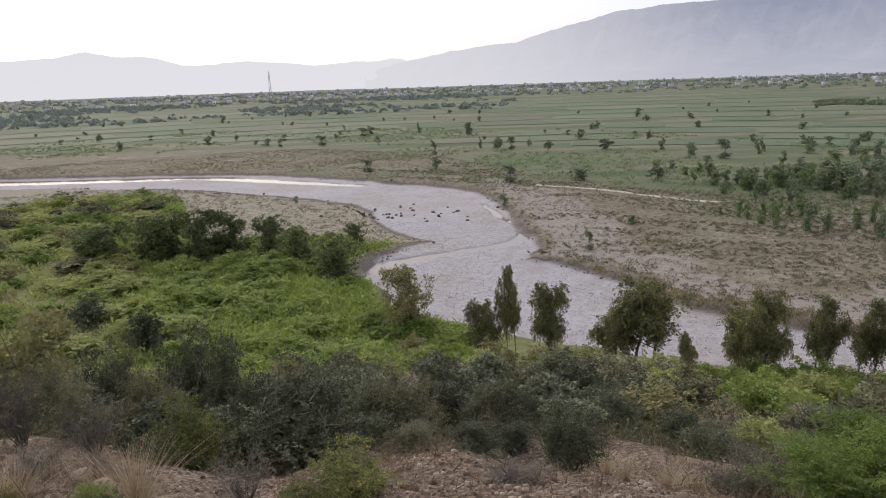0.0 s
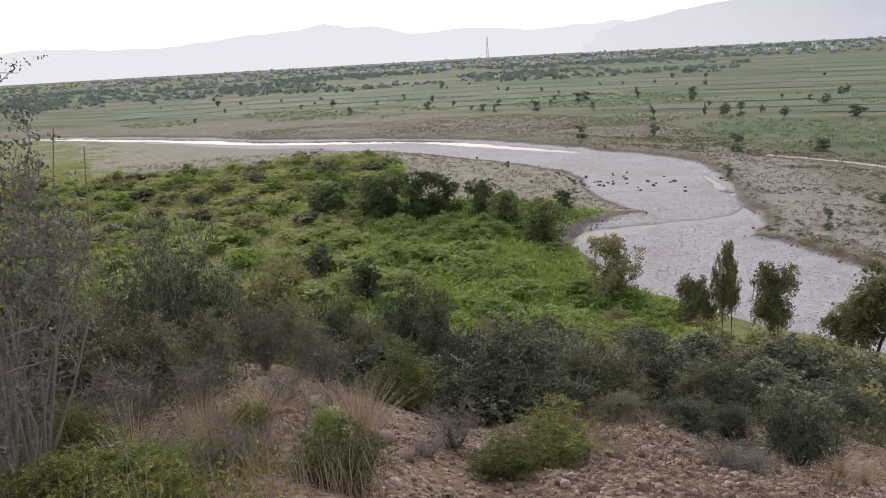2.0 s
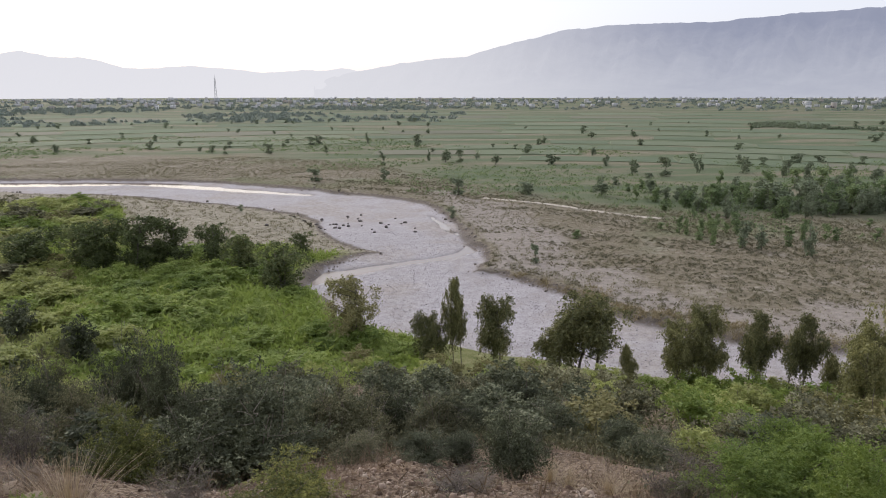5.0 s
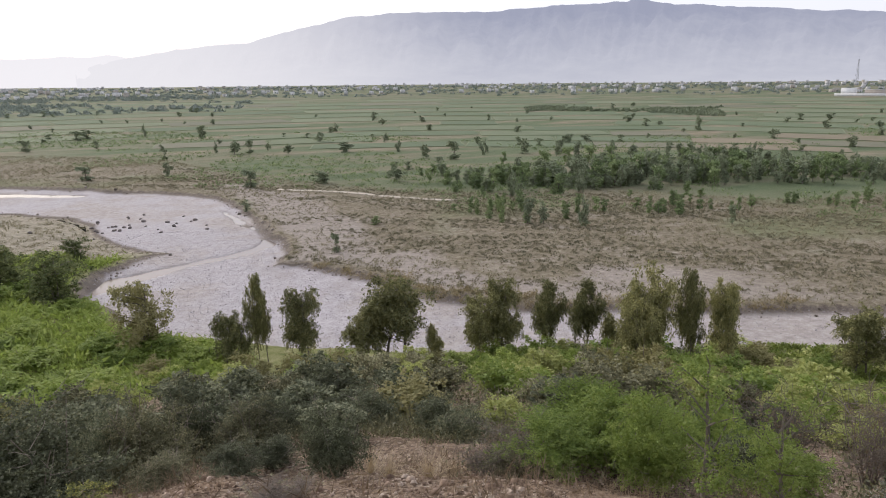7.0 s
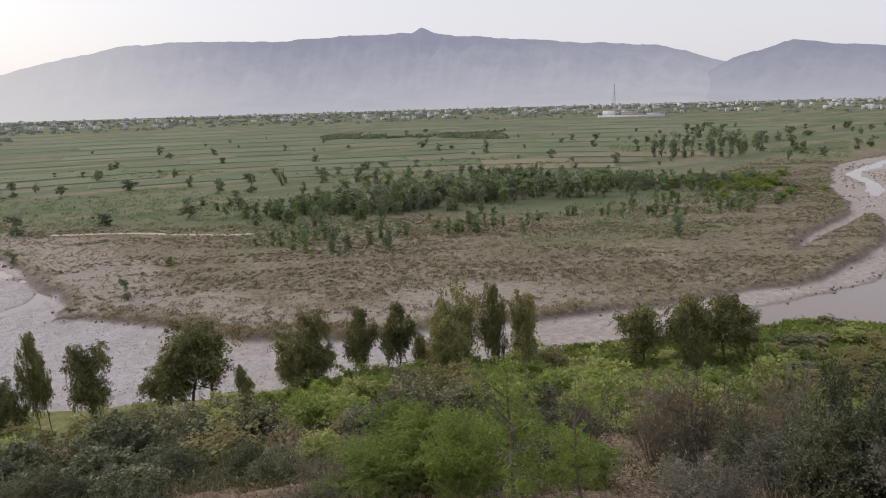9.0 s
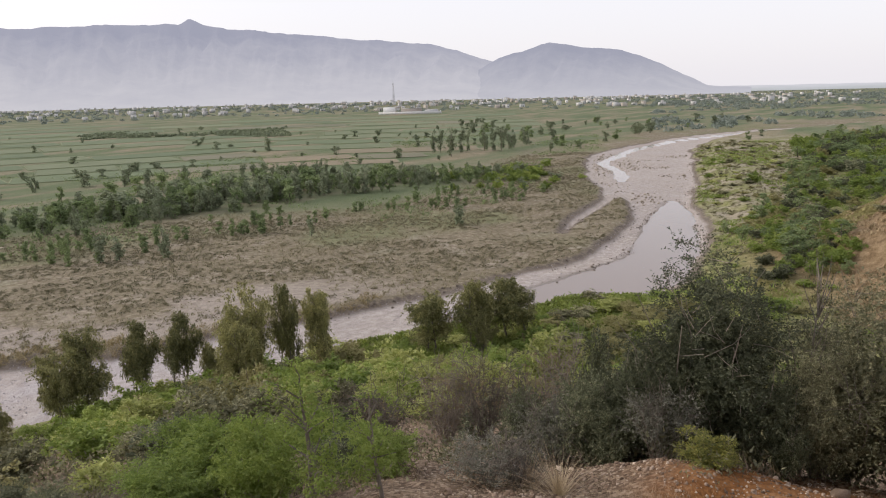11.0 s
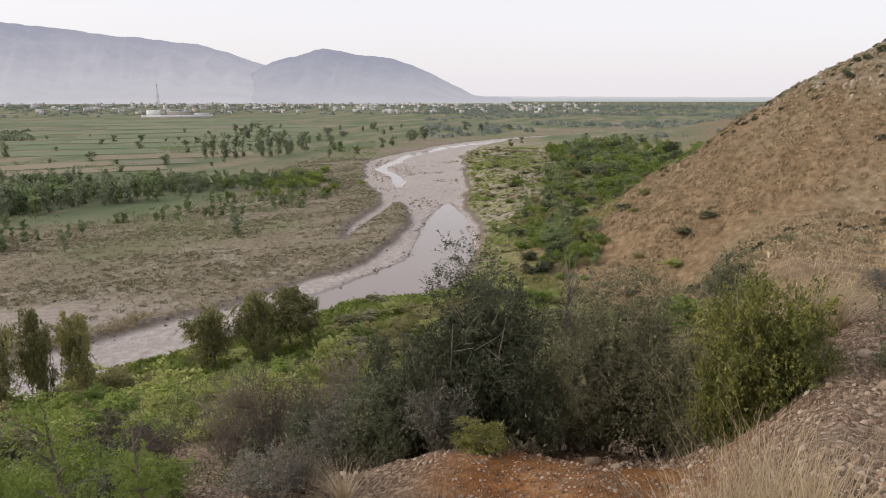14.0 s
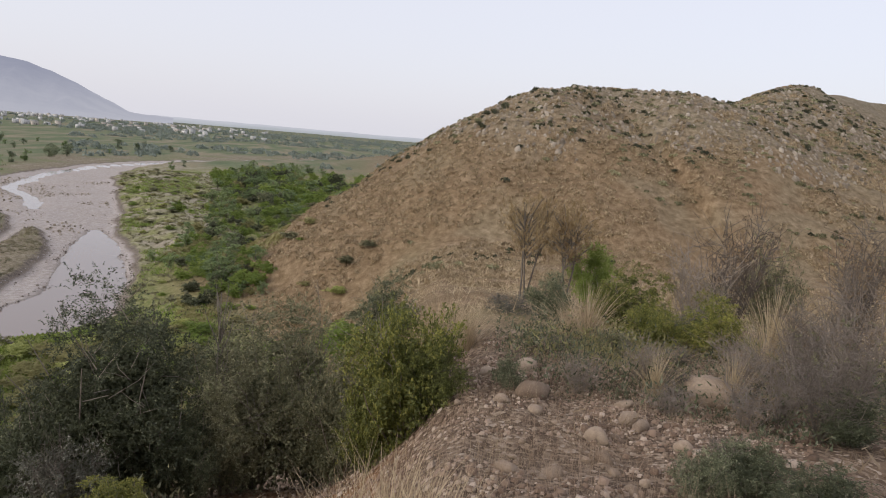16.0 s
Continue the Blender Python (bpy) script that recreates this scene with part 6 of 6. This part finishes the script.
CROPS = [crop_mat("young_wheat", (0.092, 0.122, 0.066), (0.135, 0.168, 0.092)), crop_mat("pale_wheat", (0.118, 0.145, 0.08), (0.165, 0.185, 0.108)), crop_mat("stubble", (0.165, 0.145, 0.092), (0.23, 0.19, 0.13)), crop_mat("fallow", (0.13, 0.132, 0.085), (0.185, 0.172, 0.118))]
M_BUND = plain_mat("earth_bank", (0.13, 0.165, 0.085), (0.20, 0.225, 0.125), 0.3)


def plot(cx, cy, w, d, turn, mat):
    """A field: a thin bed of crop inside a low earth bank."""
    ob = new("field_plot")
    nx, ny = max(2, int(w / 12)), max(2, int(d / 8))
    c, s = math.cos(radians(turn)), math.sin(radians(turn))
    def at(u, v, up):
        x, y = cx + u * c - v * s, cy + u * s + v * c
        return x, y, gz(x, y) + up
    V = [at((i / nx - 0.5) * (w - 1.2), (j / ny - 0.5) * (d - 1.2), 0.22) for j in range(ny + 1) for i in range(nx + 1)]
    F = [(j * (nx + 1) + i, j * (nx + 1) + i + 1, (j + 1) * (nx + 1) + i + 1, (j + 1) * (nx + 1) + i) for j in range(ny) for i in range(nx)]
    part("crop", np.array(V), np.array(F), mat, ob)
    ring = [(u, v) for u, v in [((i / nx - 0.5) * w, -d / 2) for i in range(nx)] + [(w / 2, (j / ny - 0.5) * d) for j in range(ny)] + [((0.5 - i / nx) * w, d / 2) for i in range(nx)] + [(-w / 2, (0.5 - j / ny) * d) for j in range(ny)]]
    Vb = []
    for u, v in ring:
        for k, up in ((1.0, 0.0), (0.994, 0.14), (0.984, 0.1)):
            Vb.append(at(u * k, v * k, up))
    n = len(ring)
    Fb = [(i * 3 + j, ((i + 1) % n) * 3 + j, ((i + 1) % n) * 3 + j + 1, i * 3 + j + 1) for i in range(n) for j in range(2)]
    part("earth_bank", np.array(Vb), np.array(Fb), M_BUND, ob, "low earth bank round the field")
    tagged(ob, "flat cultivated plot of green crop with earth banks", "field", "cultivated fields")


q = np.random.default_rng(88)
made = 0
for row, r in enumerate([262, 288, 318, 352, 392, 438, 492, 556, 632, 720, 830]):
    az = -66.0 + q.uniform(0, 6)
    while az < 40:
        w = q.uniform(28, 75) * (r / 400) ** 0.5
        span = math.degrees(w / r)
        mid = az + span / 2
        x, y = polar(mid, r)
        depth = r * 0.085
        az += span + 0.15
        g = over(np.array([x]), np.array([y]))
        if g["field"][0] < 30 + (18 if mid > -20 else 0) or q.random() < 0.13 or made > 170:
            continue
        pick = 2 if (-66 < mid < -42 and 250 < r < 330 and q.random() < 0.8) else int(q.choice([0, 0, 0, 1, 1, 3]))
        plot(x, y, w, depth * q.uniform(0.8, 1.0), mid + q.uniform(-7, 7) + 4, CROPS[pick])
        made += 1


# ---- dry stalks close by on the slope ----
def stalks(name, label, mat, pts, height, per, seed, width=0.006, spread=0.35):
    q = np.random.default_rng(seed)
    n = len(pts)
    base = np.column_stack([pts, over(pts[:, 0], pts[:, 1])["z"] - 0.02])
    sets = [blades(q, n, base + np.column_stack([q.normal(size=(n, 2)) * 0.10, np.zeros(n)]), h, spread, width, 3, 0.5) for h in height * q.uniform(0.6, 1.15, per)]
    V, F = join(sets)
    tagged(new(name, mesh_np(name, V, F, mat)), label, "grass", kind="stuff")


M_STALK = leaf_mat("dry_stalk", [(0.20, 0.135, 0.095), (0.34, 0.25, 0.17), (0.52, 0.42, 0.30)], 0.15)
stalks("dry_stalks", "reddish-brown dry weed stalks on the near slope", M_STALK, spots(440, 24, 62, 3.8, 9.5, lambda g, x, y: fbm(x, y, 1.6, 111, 3) > 0.02 - 0.25 * (np.degrees(np.arctan2(-x, y)) > 34), 51), 0.62, 12, 52, 0.009, 0.4)
stalks("straw", "short straw-coloured grass between the stones", M_DRY, np.concatenate([spots(170, -134, -104, 4.5, 16, lambda g, x, y: fbm(x, y, 2.0, 112, 3) > 0.08, 53), spots(200, -80, 20, 6.0, 12, lambda g, x, y: fbm(x, y, 2.0, 113, 3) > 0.05, 54)]), 0.34, 14, 55)
stalks("weed_stalks", "grey-brown dry weeds between the stones", M_STALK, np.concatenate([spots(380, -136, -106, 5.0, 16, lambda g, x, y: fbm(x, y, 3.0, 114, 3) > 0.05, 56), spots(300, -80, 20, 6.0, 12, lambda g, x, y: fbm(x, y, 2.0, 115, 3) > 0.05, 57)]), 0.5, 14, 58)

P = np.concatenate([spots(9000, -132, -97, 2.6, 12.5, lambda g, x, y: fbm(x, y, 1.5, 121, 3) > -0.25, 61), spots(3600, -99, -64, 6, 12.8, lambda g, x, y: fbm(x, y, 1.5, 122, 3) > -0.1, 62), spots(6000, -30, 42, 5.0, 12.0, lambda g, x, y: fbm(x, y, 1.5, 123, 3) > -0.2, 63)])
pebbles("near_gravel", "loose tan and grey gravel and broken stone near the path", M_PEBBLE, P, np.clip(np.random.default_rng(64).lognormal(-3.5, 0.5, len(P)), 0.015, 0.11), 65)
